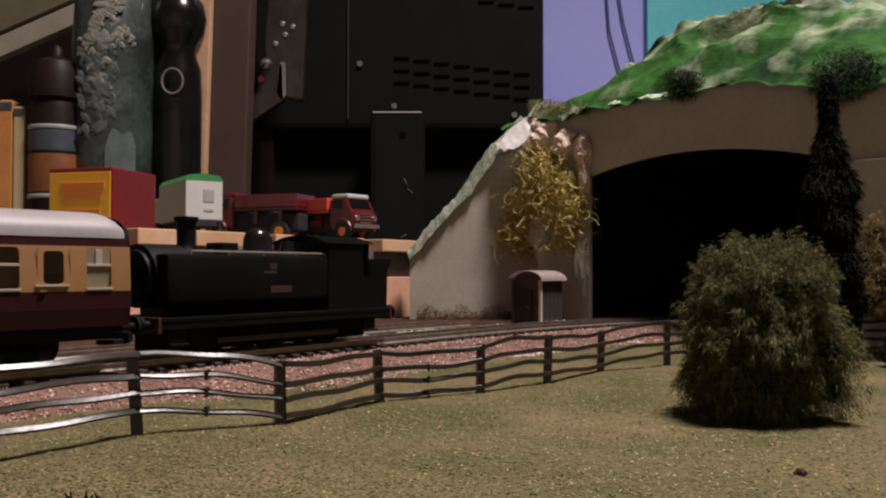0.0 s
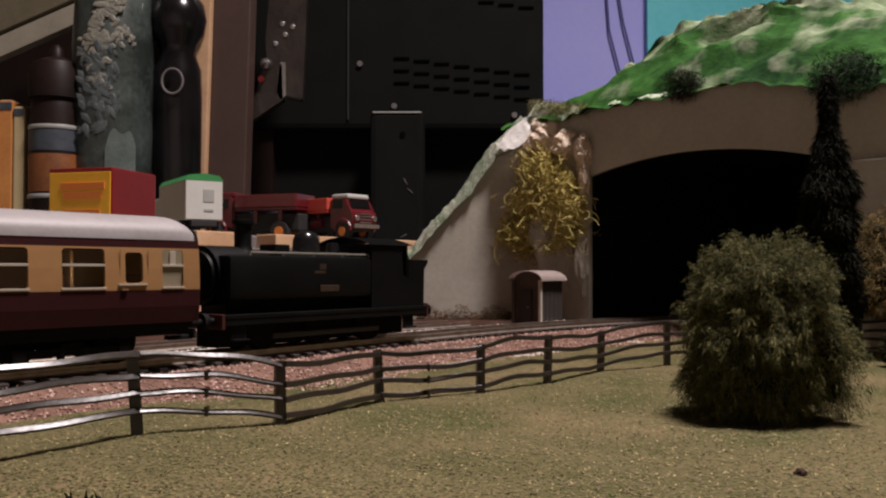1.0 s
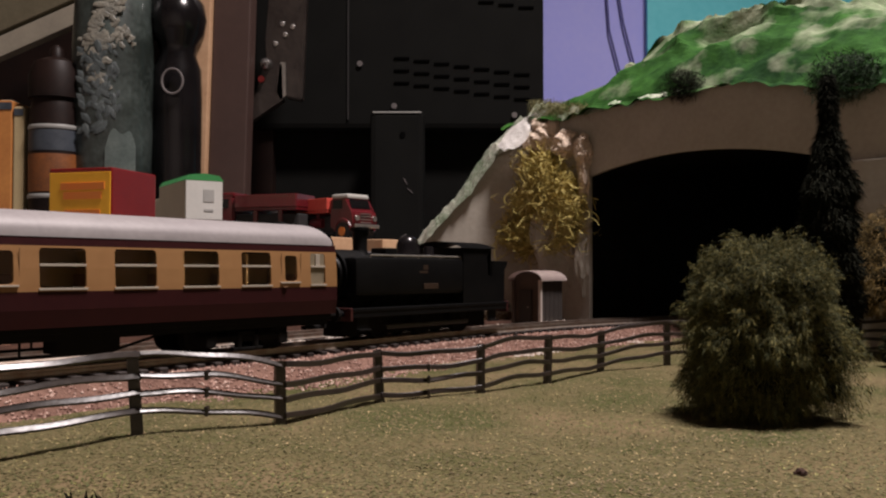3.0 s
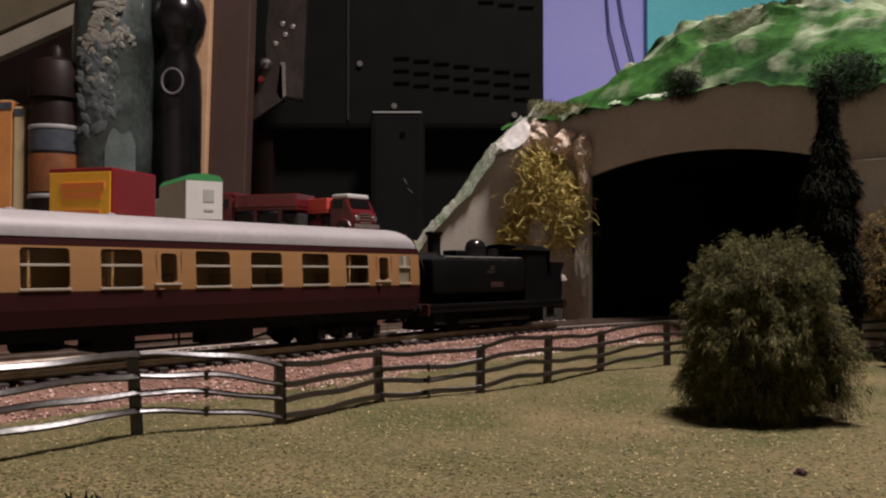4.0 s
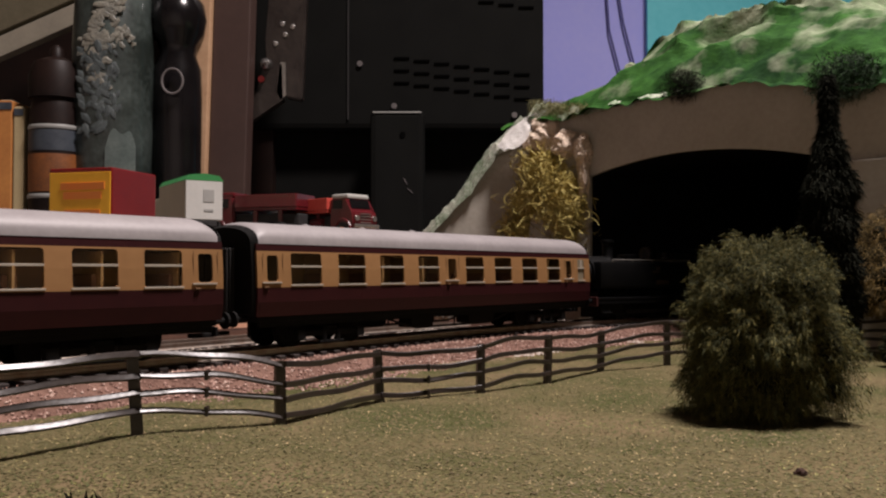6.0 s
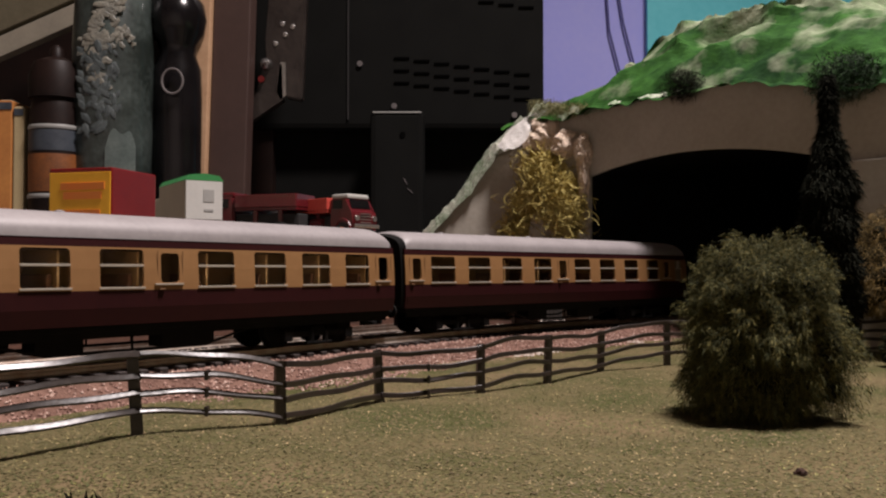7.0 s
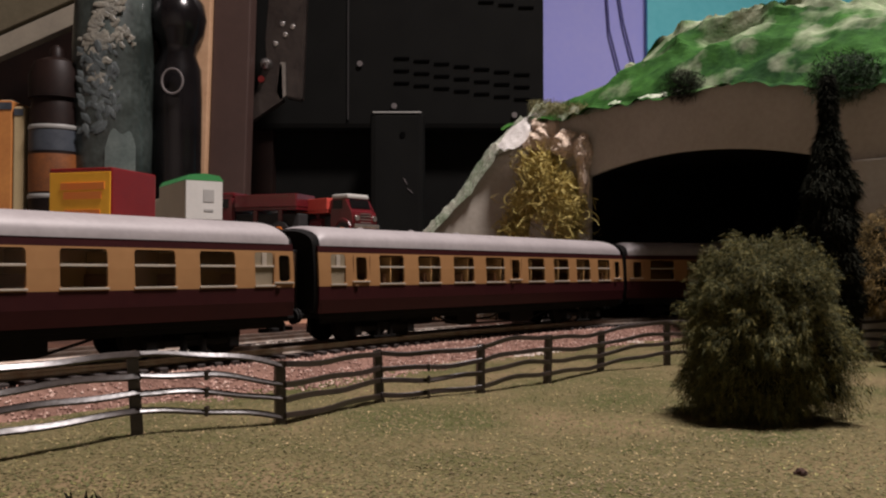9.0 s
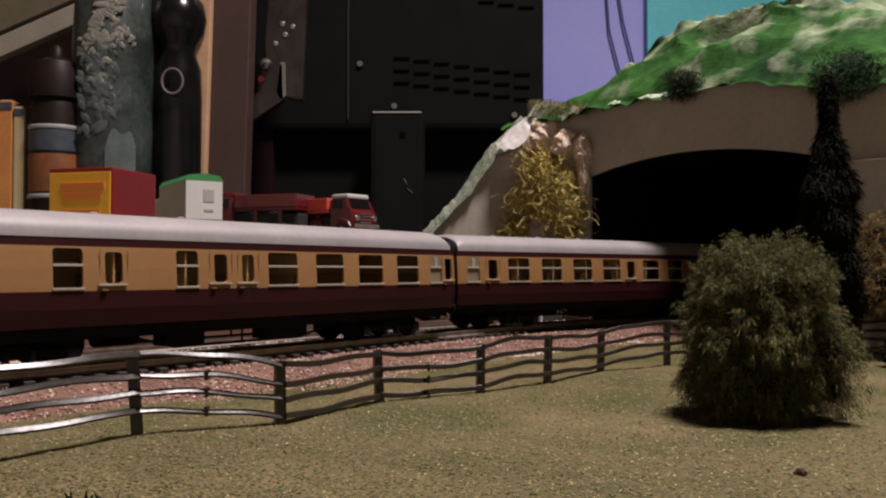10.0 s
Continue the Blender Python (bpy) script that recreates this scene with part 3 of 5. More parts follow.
def locomotive():
    """A pannier tank engine; x points to its bunker end, which leads."""
    e = thing("locomotive", Matrix(), "black model pannier tank steam engine running bunker first", "locomotive")
    spin = []
    h = 0.0570
    fp = bmesh.new()
    box(fp, (0, 0, 0.0155), (2 * h, 0.0335, 0.0016), 0.0003)
    for sy in (-1, 1):
        box(fp, (0, sy * 0.0160, 0.0140), (2 * h, 0.0010, 0.0034), 0.0002)
    part("footplate", fp, "loco_black", e)
    fr = bmesh.new()
    box(fr, (0, 0, 0.0092), (0.104, 0.0120, 0.0112), 0.0005)
    part("main_frame", fr, "black_plastic", e)
    for sx in (-1, 1):
        bb = bmesh.new()
        box(bb, (sx * (h + 0.0006), 0, 0.0138), (0.0014, 0.0330, 0.0056), 0.0003)
        beam = part("buffer_beam", bb, "buffer_red", e, "dull red buffer beam")
        for sy in (-1, 1):
            bf = bmesh.new()
            rod(bf, (sx * h, sy * 0.0115, 0.0140), (sx * (h + 0.0048), sy * 0.0115, 0.0140), 0.0014, 12)
            rod(bf, (sx * (h + 0.0046), sy * 0.0115, 0.0140), (sx * (h + 0.0056), sy * 0.0115, 0.0140), 0.0031, 16)
            part("buffer", bf, "loco_black", beam)
    boiler = bmesh.new()
    rod(boiler, (-0.053, 0, 0.0305), (0.022, 0, 0.0305), 0.0100, 24)
    rod(boiler, (-0.0555, 0, 0.0305), (-0.040, 0, 0.0305), 0.0112, 24)
    part("boiler", boiler, "loco_black", e, smooth=True)
    # Added black filler so the gap under boiler and tanks stays dark.
    part("gap_filler", box(bmesh.new(), (-0.014, 0, 0.0195), (0.070, 0.0150, 0.0090), 0.0005), "loco_black", e)
    sd = bmesh.new()
    lathe(sd, [(0.0095, 0), (0.0090, 0.0012), (0.0040, 0.0024), (0.0006, 0.0028)], 20, Matrix.Translation((-0.0555, 0, 0.0305)) @ pose(0, 0, 0, 0, -90, 0))
    part("smokebox_door", sd, "loco_black", e, smooth=True)
    for sy in (-1, 1):
        tk = bmesh.new()
        box(tk, (-0.0162, sy * 0.0112, 0.0298), (0.0764, 0.0092, 0.0172), 0.0024)
        tank = part("pannier_tank", tk, "loco_black", e, smooth=True)
        tt = bmesh.new()
        for x in (-0.0465, -0.030, -0.012, 0.006, 0.0215):
            box(tt, (x, sy * 0.0156, 0.0300), (0.0004, 0.0003, 0.0130))
        part("tank_seam", tt, "loco_black", tank)
        ed = bmesh.new()
        rod(ed, (-0.044, sy * 0.0142, 0.0392), (0.020, sy * 0.0142, 0.0392), 0.00045, 8)
        for k in range(5):
            rod(ed, (-0.044 + 0.016 * k, sy * 0.0142, 0.0375), (-0.044 + 0.016 * k, sy * 0.0142, 0.0392), 0.0004, 6)
        part("handrail", ed, "steel", tank, "bare metal handrail")
        cr = bmesh.new()
        for x, z, w, hh in ((-0.010, 0.0318, 0.0060, 0.0010), (-0.0085, 0.0340, 0.0035, 0.0022)):
            box(cr, (x, sy * 0.01575, z), (w, 0.0002, hh), 0.00005)
        part("crest", cr, "crest", tank, "faded gilt crest")
        pl = bmesh.new()
        box(pl, (-0.0050, sy * 0.0160, 0.0252), (0.0105, 0.0005, 0.0026), 0.0002)
        part("number_plate", pl, "crest", tank, "small dull metal plate")
        for x in (-0.050, 0.045):
            st = bmesh.new()
            box(st, (x, sy * 0.0162, 0.0070), (0.0070, 0.0025, 0.0007), 0.0002)
            box(st, (x, sy * 0.0152, 0.0110), (0.0070, 0.0004, 0.0085))
            part("footstep", st, "loco_black", e)
        rd = bmesh.new()
        box(rd, (-0.001, sy * 0.0118, 0.0072), (0.060, 0.0008, 0.0020), 0.0003)
        part("coupling_rod", rd, "loco_top", e, "dark coupling rod")
    top = bmesh.new()
    box(top, (-0.0162, 0, 0.0385), (0.0764, 0.0140, 0.0010), 0.0003)
    part("tank_top", top, "loco_top", e)
    ch = bmesh.new()
    lathe(ch, [(0.0050, 0.0385), (0.0036, 0.0405), (0.0032, 0.0425), (0.0034, 0.0500), (0.0043, 0.0507), (0.0043, 0.0520), (0.0026, 0.0522)], 20, Matrix.Translation((-0.0355, 0, 0)))
    part("chimney", ch, "loco_black", e, smooth=True)
    dm = bmesh.new()
    lathe(dm, [(0.0072, 0.0385), (0.0058, 0.0402), (0.0055, 0.0450), (0.0046, 0.0475), (0.0026, 0.0490), (0.0004, 0.0494)], 24, Matrix.Translation((-0.0025, 0, 0)))
    part("dome", dm, "glossy_black", e, "glossy black dome", smooth=True)
    sv = bmesh.new()
    lathe(sv, [(0.0040, 0.0385), (0.0030, 0.0400), (0.0026, 0.0435), (0.0022, 0.0445), (0.0004, 0.0447)], 16, Matrix.Translation((0.0130, 0, 0)))
    part("safety_valve", sv, "glossy_black", e, smooth=True)
    part("top_feed", box(bmesh.new(), (-0.0195, 0, 0.0405), (0.0080, 0.0090, 0.0050), 0.0006), "loco_black", e)
    for x in (-0.028, 0.0165):
        fc = bmesh.new()
        rod(fc, (x, -0.010, 0.0380), (x, -0.010, 0.0402), 0.0024, 14)
        part("tank_filler", fc, "loco_black", e)
    cab = bmesh.new()
    for sy in (-1, 1):
        prism(cab, [(0.020, 0.0160), (0.0445, 0.0160), (0.0445, 0.0290), (0.0410, 0.0305), (0.0400, 0.0400), (0.0440, 0.0440), (0.020, 0.0440)], sy * 0.0160, sy * 0.0153)
    box(cab, (0.0204, 0, 0.0300), (0.0008, 0.0310, 0.0280))
    box(cab, (0.0440, 0, 0.0355), (0.0008, 0.0310, 0.0170))
    part("cab", cab, "loco_black", e)

    def cab_roof(u, v):
        w = 2 * v - 1
        return (0.0185 + 0.0285 * u, 0.0168 * w, 0.0437 + 0.0036 * (1 - w * w))
    cr = sheet(bmesh.new(), cab_roof, 2, 12)
    bmesh.ops.solidify(cr, geom=cr.faces[:], thickness=0.0008)
    part("cab_roof", cr, "loco_black", e, smooth=True)
    bk = bmesh.new()
    prism(bk, [(0.0445, 0.0160), (0.0555, 0.0160), (0.0560, 0.0330), (0.0585, 0.0360), (0.0585, 0.0375), (0.0445, 0.0375)], -0.0158, 0.0158)
    part("bunker", bk, "loco_black", e)
    for x in (-0.034, -0.003, 0.028):
        wheels(e, x, 0.0090, "driving_wheel", spin)
    return e, spin


loco, loco_wheels = locomotive()
for o in loco.children_recursive:
    if o.name.startswith("driving_wheel"):
        continue
    for v in o.data.vertices:
        v.co.x *= 1.06
coach_a, wheels_a = coach("maroon and cream model railway coach behind the engine", OPEN_A)
coach_b, wheels_b = coach("maroon and cream model coach with a rear lavatory window", OPEN_B)
coach_c, wheels_c = coach("maroon and cream brake coach with few windows", OPEN_C)


# ---- track ----
track = thing("track", Matrix(), "single model railway track with brown-sided rails and black sleepers", "railway track", kind="structure")
for side in (-1, 1):
    rb = bmesh.new()
    c = side * 0.0086
    swept(rb, -0.62, 0.62, 300, [(c - 0.0011, RAIL - 0.0025), (c - 0.0003, RAIL - 0.0019), (c - 0.0003, RAIL - 0.0009), (c - 0.0005, RAIL - 0.0006), (c - 0.0005, RAIL),
                                 (c + 0.0005, RAIL), (c + 0.0005, RAIL - 0.0006), (c + 0.0003, RAIL - 0.0009), (c + 0.0003, RAIL - 0.0019), (c + 0.0011, RAIL - 0.0025)])
    part("rail", rb, "rail_top", track, "worn steel rail with rusty sides")

# ---- siding behind the main line, ending short of the hut ----
SIDE = 0.051
sb = swept(bmesh.new(), -0.34, 0.118, 80, [(SIDE + 0.020, -0.0017), (SIDE - 0.020, -0.0017), (SIDE - 0.023, -0.006), (SIDE + 0.023, -0.006)])
tagged(part("siding_bed", sb, "bed"), "thin bed of pinkish stone under the siding", "trackbed", kind="structure")
siding = thing("siding", Matrix(), "short model siding with worn steel rails behind the main track", "railway track", kind="structure")
for side in (-1, 1):
    rb = bmesh.new()
    c = SIDE + side * 0.0086
    swept(rb, -0.34, 0.112, 110, [(c - 0.0011, RAIL - 0.0025), (c - 0.0003, RAIL - 0.0019), (c - 0.0003, RAIL - 0.0009), (c - 0.0005, RAIL - 0.0006), (c - 0.0005, RAIL),
                                  (c + 0.0005, RAIL), (c + 0.0005, RAIL - 0.0006), (c + 0.0003, RAIL - 0.0009), (c + 0.0003, RAIL - 0.0019), (c + 0.0011, RAIL - 0.0025)])
    part("rail", rb, "rail_top", siding, "worn steel rail with rusty sides")

# ---- fence ----
POSTS = [(-0.1030, 0.1790, 0.0118, -0.0088), (-0.0710, 0.2120, 0.0137, -0.0075), (-0.0413, 0.2315, 0.0094, -0.0085), (-0.0197, 0.2836, 0.0078, -0.0100), (0.0125, 0.3047, 0.0079, -0.0100),
         (0.0384, 0.3357, 0.0088, -0.0100), (0.0647, 0.3740, 0.0078, -0.0100), (0.0975, 0.3960, 0.0108, -0.0100), (0.1330, 0.4160, 0.0095, -0.0100), (0.1680, 0.4330, 0.0090, -0.0100),
         (0.2050, 0.4480, 0.0085, -0.0100), (0.2430, 0.4580, 0.0085, -0.0100), (0.2820, 0.4630, 0.0085, -0.0100)]
fence = thing("fence", Matrix(), "dark brown plastic four-bar lineside fence, slightly warped", "fence")
rng = random.Random(4)
TWIST = (33, 47, 3, 4, 2, 2, 2, 2, 2, 2, 2, 2)
for i, (x, y, top, base) in enumerate(POSTS):
    nx, ny = (POSTS[min(i + 1, len(POSTS) - 1)][k] - POSTS[max(i - 1, 0)][k] for k in (0, 1))
    turn = math.degrees(math.atan2(ny, nx))
    bm = bmesh.new()
    h = top - base
    prism(bm, [(-0.0014, 0), (0.0014, 0), (0.0013, h * 0.97), (0.0009, h), (-0.0010, h - 0.0002), (-0.0013, h * 0.96)], -0.0008, 0.0008)
    lean = (0, 4.0, 1.0, 3.0, -0.5, -2.5, -2.0, 0)[i] if i < 8 else rng.uniform(-2, 2)
    part("post", bm, "fence", fence, at=Matrix.Translation((x, y, base)) @ pose(0, 0, 0, 0, -lean, turn * 0.55))
for i in range(len(POSTS) - 1):
    a, b = POSTS[i], POSTS[i + 1]
    bow = (0.0006, 0.0013, -0.0004, -0.0009, 0.0013, -0.0004, 0.0012, 0.0004, 0, 0, 0, 0)[i]
    for k, drop in enumerate((0.0011, 0.0058, 0.0098, 0.0142)):
        bm = bmesh.new()
        p, q = Vector((a[0], a[1], a[2] - drop)), Vector((b[0], b[1], b[2] - drop))
        along = (q - p)
        side = Vector((along.y, -along.x, 0)).normalized()
        rings = []
        for j in range(13):
            u = j / 12
            c = p.lerp(q, u) + Vector((0, 0, bow * math.sin(math.pi * u) * (1 - 0.12 * k) + 0.0003 * math.sin(9 * u + 2 * k + i))) + side * (0.0009 + 0.0005 * math.sin(3 * u + i))
            tilt = radians(TWIST[i] + 9 * math.sin(5 * u + 1.7 * k + i) + (30 * math.exp(-((u - 0.55) / 0.13) ** 2) if i == 3 and k > 1 else 0))
            up = Vector((0, 0, 1)) * math.cos(tilt) - side * math.sin(tilt)
            out = side * math.cos(tilt) + Vector((0, 0, 1)) * math.sin(tilt)
            ring = [bm.verts.new(c + out * a + up * z) for a, z in ((0.00042, -0.0006), (0.00042, 0.0006), (0.00025, 0.0008), (-0.00025, 0.0008), (-0.00042, 0.0006), (-0.00042, -0.0006), (-0.00025, -0.0008), (0.00025, -0.0008))]
            rings.append(ring)
        for r0, r1 in zip(rings, rings[1:]):
            for m8 in range(8):
                bm.faces.new((r0[m8], r0[(m8 + 1) % 8], r1[(m8 + 1) % 8], r1[m8]))
        bm.faces.new(rings[0])
        bm.faces.new(rings[-1][::-1])
        part("bar", bm, "fence_rail", fence, smooth=True)
        if i in (1, 3) and k:
            j = p.lerp(q, 0.45) + Vector((0, 0, bow * 0.95 * (1 - 0.12 * k))) + side * 0.0012
            part("bar_joint", box(bmesh.new(), j, (0.0010, 0.0022, 0.0024), 0.0003), "fence", fence, "short moulded joint on the bar")

# ---- tunnel mouth: e runs along the wall to the right, b back into the hill ----
E0, EV, BV = Vector((0.130, 0.585, 0)), Vector((0.656, -0.755, 0)), Vector((0.755, 0.656, 0))
WALL = Matrix(((EV.x, BV.x, 0, E0.x), (EV.y, BV.y, 0, E0.y), (0, 0, 1, 0), (0, 0, 0, 1)))


def wall_top(e):
    return float(np.interp(e, (-0.11, -0.05, 0.0, 0.065, 0.15, 0.40), (0.143, 0.141, 0.143, 0.1450, 0.130, 0.114)))


def arch_z(e):
    u = (e + 0.046) / 0.178
    return float(np.interp(e, (-0.046, 0.132), (0.097, 0.091))) + 0.0125 * (1 - (2 * u - 1) ** 2)


tunnel = thing("tunnel_portal", Matrix(), "home-made grey plaster tunnel mouth with a low wide arch", "tunnel", kind="structure")
face = bmesh.new()
es = [-0.1036 + 0.0576 * i / 6 for i in range(7)] + [-0.046 + 0.178 * i / 32 for i in range(1, 33)] + [0.132 + 0.30 * i / 12 for i in range(1, 13)]


def low(e):
    return -0.012 if e < -0.0459 or e > 0.1319 else arch_z(e)


for k in range(len(es) - 1):
    a, b = es[k], es[k + 1]
    open_ = -0.0461 < a and b < 0.1321
    la, lb = (arch_z(a), arch_z(b)) if open_ else (-0.012, -0.012)
    prism(face, [(a, la), (b, lb), (b, wall_top(b)), (a, wall_top(a))], 0.0, 0.0035, WALL)
bmesh.ops.remove_doubles(face, verts=face.verts, dist=0.0002)
part("portal_wall", face, "plaster_wall", tunnel)
pier = bmesh.new()
box(pier, (0.150, -0.002, 0.0395), (0.034, 0.004, 0.103), 0.001, WALL)
part("pier", pier, "plaster_wall", tunnel)
wing = bmesh.new()
W0, W1 = Vector((-0.0245, 0.667, 0)), E0 - 0.1036 * EV
wv = (W1 - W0).normalized()
WING = Matrix(((wv.x, -wv.y, 0, W0.x), (wv.y, wv.x, 0, W0.y), (0, 0, 1, 0), (0, 0, 0, 1)))
wl = (W1 - W0).length
prof = [(0.0, 0.0425), (0.012, 0.056), (0.030, 0.0755), (0.045, 0.092), (0.055, 0.108), (0.066, 0.121), (0.078, 0.133), (wl, 0.143)]
prism(wing, [(0, -0.012), (wl + 0.004, -0.012)] + [(wl + 0.004, 0.143)] + prof[::-1], 0, 0.010, WING)
part("wing_wall", wing, "plaster_wall", tunnel)
# The bore's darkness is put into the lining's near-black colour.
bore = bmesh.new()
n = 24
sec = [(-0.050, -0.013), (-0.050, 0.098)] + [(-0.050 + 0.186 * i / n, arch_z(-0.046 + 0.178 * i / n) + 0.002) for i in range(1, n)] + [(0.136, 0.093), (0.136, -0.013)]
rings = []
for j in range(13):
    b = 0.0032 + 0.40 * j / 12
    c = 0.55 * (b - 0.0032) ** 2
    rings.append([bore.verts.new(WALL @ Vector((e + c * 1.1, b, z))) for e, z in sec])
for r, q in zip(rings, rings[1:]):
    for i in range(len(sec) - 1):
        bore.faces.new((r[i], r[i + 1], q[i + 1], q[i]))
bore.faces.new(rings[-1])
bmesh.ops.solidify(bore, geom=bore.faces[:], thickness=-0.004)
part("bore", bore, "tunnel_dark", tunnel, "near-black tunnel lining, the bore's darkness in its colour")


def crumple(p, k):
    return k * (noise.noise(p * 34) + 0.9 * (0.35 - abs(noise.noise(p * 62 + Vector((3, 1, 7))))) * 1.6 + 0.30 * noise.noise(p * 130))


def ridge(e):
    return float(np.interp(e, (-0.14, -0.115, -0.1, -0.085, -0.07, -0.05, -0.03, 0.0, 0.03, 0.06, 0.12, 0.45), (0.1492, 0.1507, 0.1580, 0.1634, 0.1754, 0.1906, 0.1979, 0.2026, 0.2047, 0.2043, 0.1885, 0.2140)))


def hill_point(u, v):
    e = -0.125 + 0.56 * u
    b = -0.006 + 0.38 * v ** 1.3
    k = min(1.0, max(0.0, b / 0.095))
    z = wall_top(e) + 0.002 + (ridge(e) - wall_top(e)) * math.sin(k * math.pi / 2) ** 0.85
    if b > 0.095:
        z -= 0.12 * (b - 0.095)
    p = WALL @ Vector((e, b, z))
    p.z += crumple(p, 0.0060) * min(1.0, 0.35 + k)
    q = Vector((e * 13, b * 27, 3.7))
    q += 0.6 * Vector((noise.noise(q * 1.3), noise.noise(q * 1.3 + Vector((5, 2, 1))), 0))
    fold = 0.42 - abs(noise.noise(q)) * 1.7 + 0.35 * (0.35 - abs(noise.noise(q * 2.3)) * 1.5)
    p.z += 0.0165 * fold * min(1.0, 0.25 + k)
    p -= BV * (0.011 * fold * min(1.0, 0.25 + k))
    fr = max(0.0, 1 - v * 14)
    p -= BV * (crumple(p + Vector((0, 0, 2)), 0.002) * fr)
    p.z -= fr * (0.0045 + crumple(p * 1.4, 0.003))
    return p


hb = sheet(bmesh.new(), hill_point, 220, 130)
hill = tagged(part("hill", hb, "hill"), "crumpled paper hill painted in patchy greens, paler towards the top", "hill", kind="structure")

pr = np.array(prof)


wn = Vector((-wv.y, wv.x, 0))


def rim_point(u, v):
    x = u * wl
    z = float(np.interp(x, pr[:, 0], pr[:, 1]))
    w = 2 * v - 1
    k = noise.noise((x * 70, v * 2, 1.0))
    f = 1.0 + 0.6 * u
    p = WING @ Vector((x - 0.003 * (1 - abs(w)) * f, -0.0035 * f + 0.022 * v, z + (0.0050 + 0.003 * k) * f * (1 - abs(w) ** 2) - 0.0030 * (1 - v) * f * (1 + k)))
    return p + Vector((0, 0, crumple(p * 1.6, 0.0032))) - wn * crumple(p * 1.6 + Vector((0, 0, 4)), 0.0022)


def crest_point(u, v):
    e = -0.104 + 0.135 * u
    k = (1 - 0.75 * u) * (1 + 0.5 * noise.noise((u * 9, 0, 6.0)))
    p = WALL @ Vector((e, -0.0045 + 0.022 * v, wall_top(e) - 0.0035 * k + 0.017 * k * math.sin(v * math.pi * 0.5)))
    return p + Vector((0, 0, crumple(p * 1.9, 0.0035)))


lip = sheet(bmesh.new(), rim_point, 46, 8)
bmesh.ops.solidify(lip, geom=lip.faces[:], thickness=0.0012)
M["rim"] = mat("rim", (0.16, 0.24, 0.13), (0.60, 0.60, 0.52), 60, 0.85, bump=0.7, bump_scale=420, fine=0.4)
tagged(part("hill_edge", sheet(bmesh.new(), crest_point, 60, 8), "rim", smooth=True), "torn pale paper edge along the top of the tunnel wall", "scenery edge", kind="structure")
tagged(part("hill_edge", lip, "rim"), "ragged green and white paper edge of the hill", "scenery edge", kind="structure")


def lump(name, place, size, material, label, category, seed):
    """A crumpled knob of plaster."""
    bm = bmesh.new()
    bmesh.ops.create_icosphere(bm, subdivisions=4, radius=1.0)
    for v in bm.verts:
        d = 1 + 0.35 * noise.noise(v.co * 1.6 + Vector((seed, 0, 0))) + 0.22 * noise.noise(v.co * 4 + Vector((0, seed, 0)))
        v.co = Vector((v.co.x * size[0], v.co.y * size[1], v.co.z * size[2])) * d
    return tagged(part(name, bm, material, at=Matrix.Translation(place)), label, category)


WHITE0, WHITE1 = Vector((0.0416, 0.6520, 0.1180)), Vector((0.0685, 0.6520, 0.1425))


def white_point(u, v):
    w = (2 * v - 1) * (0.58 + 0.35 * math.sin(math.pi * u) + 0.25 * noise.noise((u * 5, v * 2, 8.0)))
    p = WHITE0.lerp(WHITE1, u) + w * Vector((0.0042, -0.0095, -0.0055)) + Vector((0, 0, 0.003 * (1 - w * w)))
    return p + Vector((0, 0, 1)) * crumple(p * 1.8, 0.0022)


wp = sheet(bmesh.new(), white_point, 26, 10)
bmesh.ops.solidify(wp, geom=wp.faces[:], thickness=0.002)
tagged(part("plaster_patch", wp, "skin_white", smooth=True), "bright white crumpled plaster patch on the hill edge", "plaster")
lump("plaster_patch", WALL @ Vector((-0.083, -0.001, 0.128)), (0.015, 0.010, 0.014), "plaster_pink", "pinkish torn plaster beside the tunnel arch", "plaster", 2.0)
lump("plaster_patch", WALL @ Vector((-0.064, -0.001, 0.121)), (0.011, 0.009, 0.010), "plaster_pink", "pinkish torn plaster beside the tunnel arch", "plaster", 6.0)
lump("plaster_patch", WALL @ Vector((-0.050, -0.001, 0.115)), (0.0060, 0.009, 0.011), "plaster_pink", "pinkish torn plaster beside the tunnel arch", "plaster", 7.0)
lump("plaster_patch", WALL @ Vector((-0.050, -0.001, 0.100)), (0.0045, 0.008, 0.016), "plaster_pink", "pinkish torn plaster beside the tunnel arch", "plaster", 3.0)
lump("plaster_patch", WALL @ Vector((-0.051, -0.001, 0.040)), (0.0050, 0.004, 0.020), "plaster_wall", "grey crumbled plaster on the tunnel jamb", "plaster", 4.0)
lump("plaster_patch", WALL @ Vector((-0.070, 0.004, 0.060)), (0.020, 0.010, 0.055), "plaster_wall", "grey rough plaster buttress beside the tunnel", "plaster", 5.0)


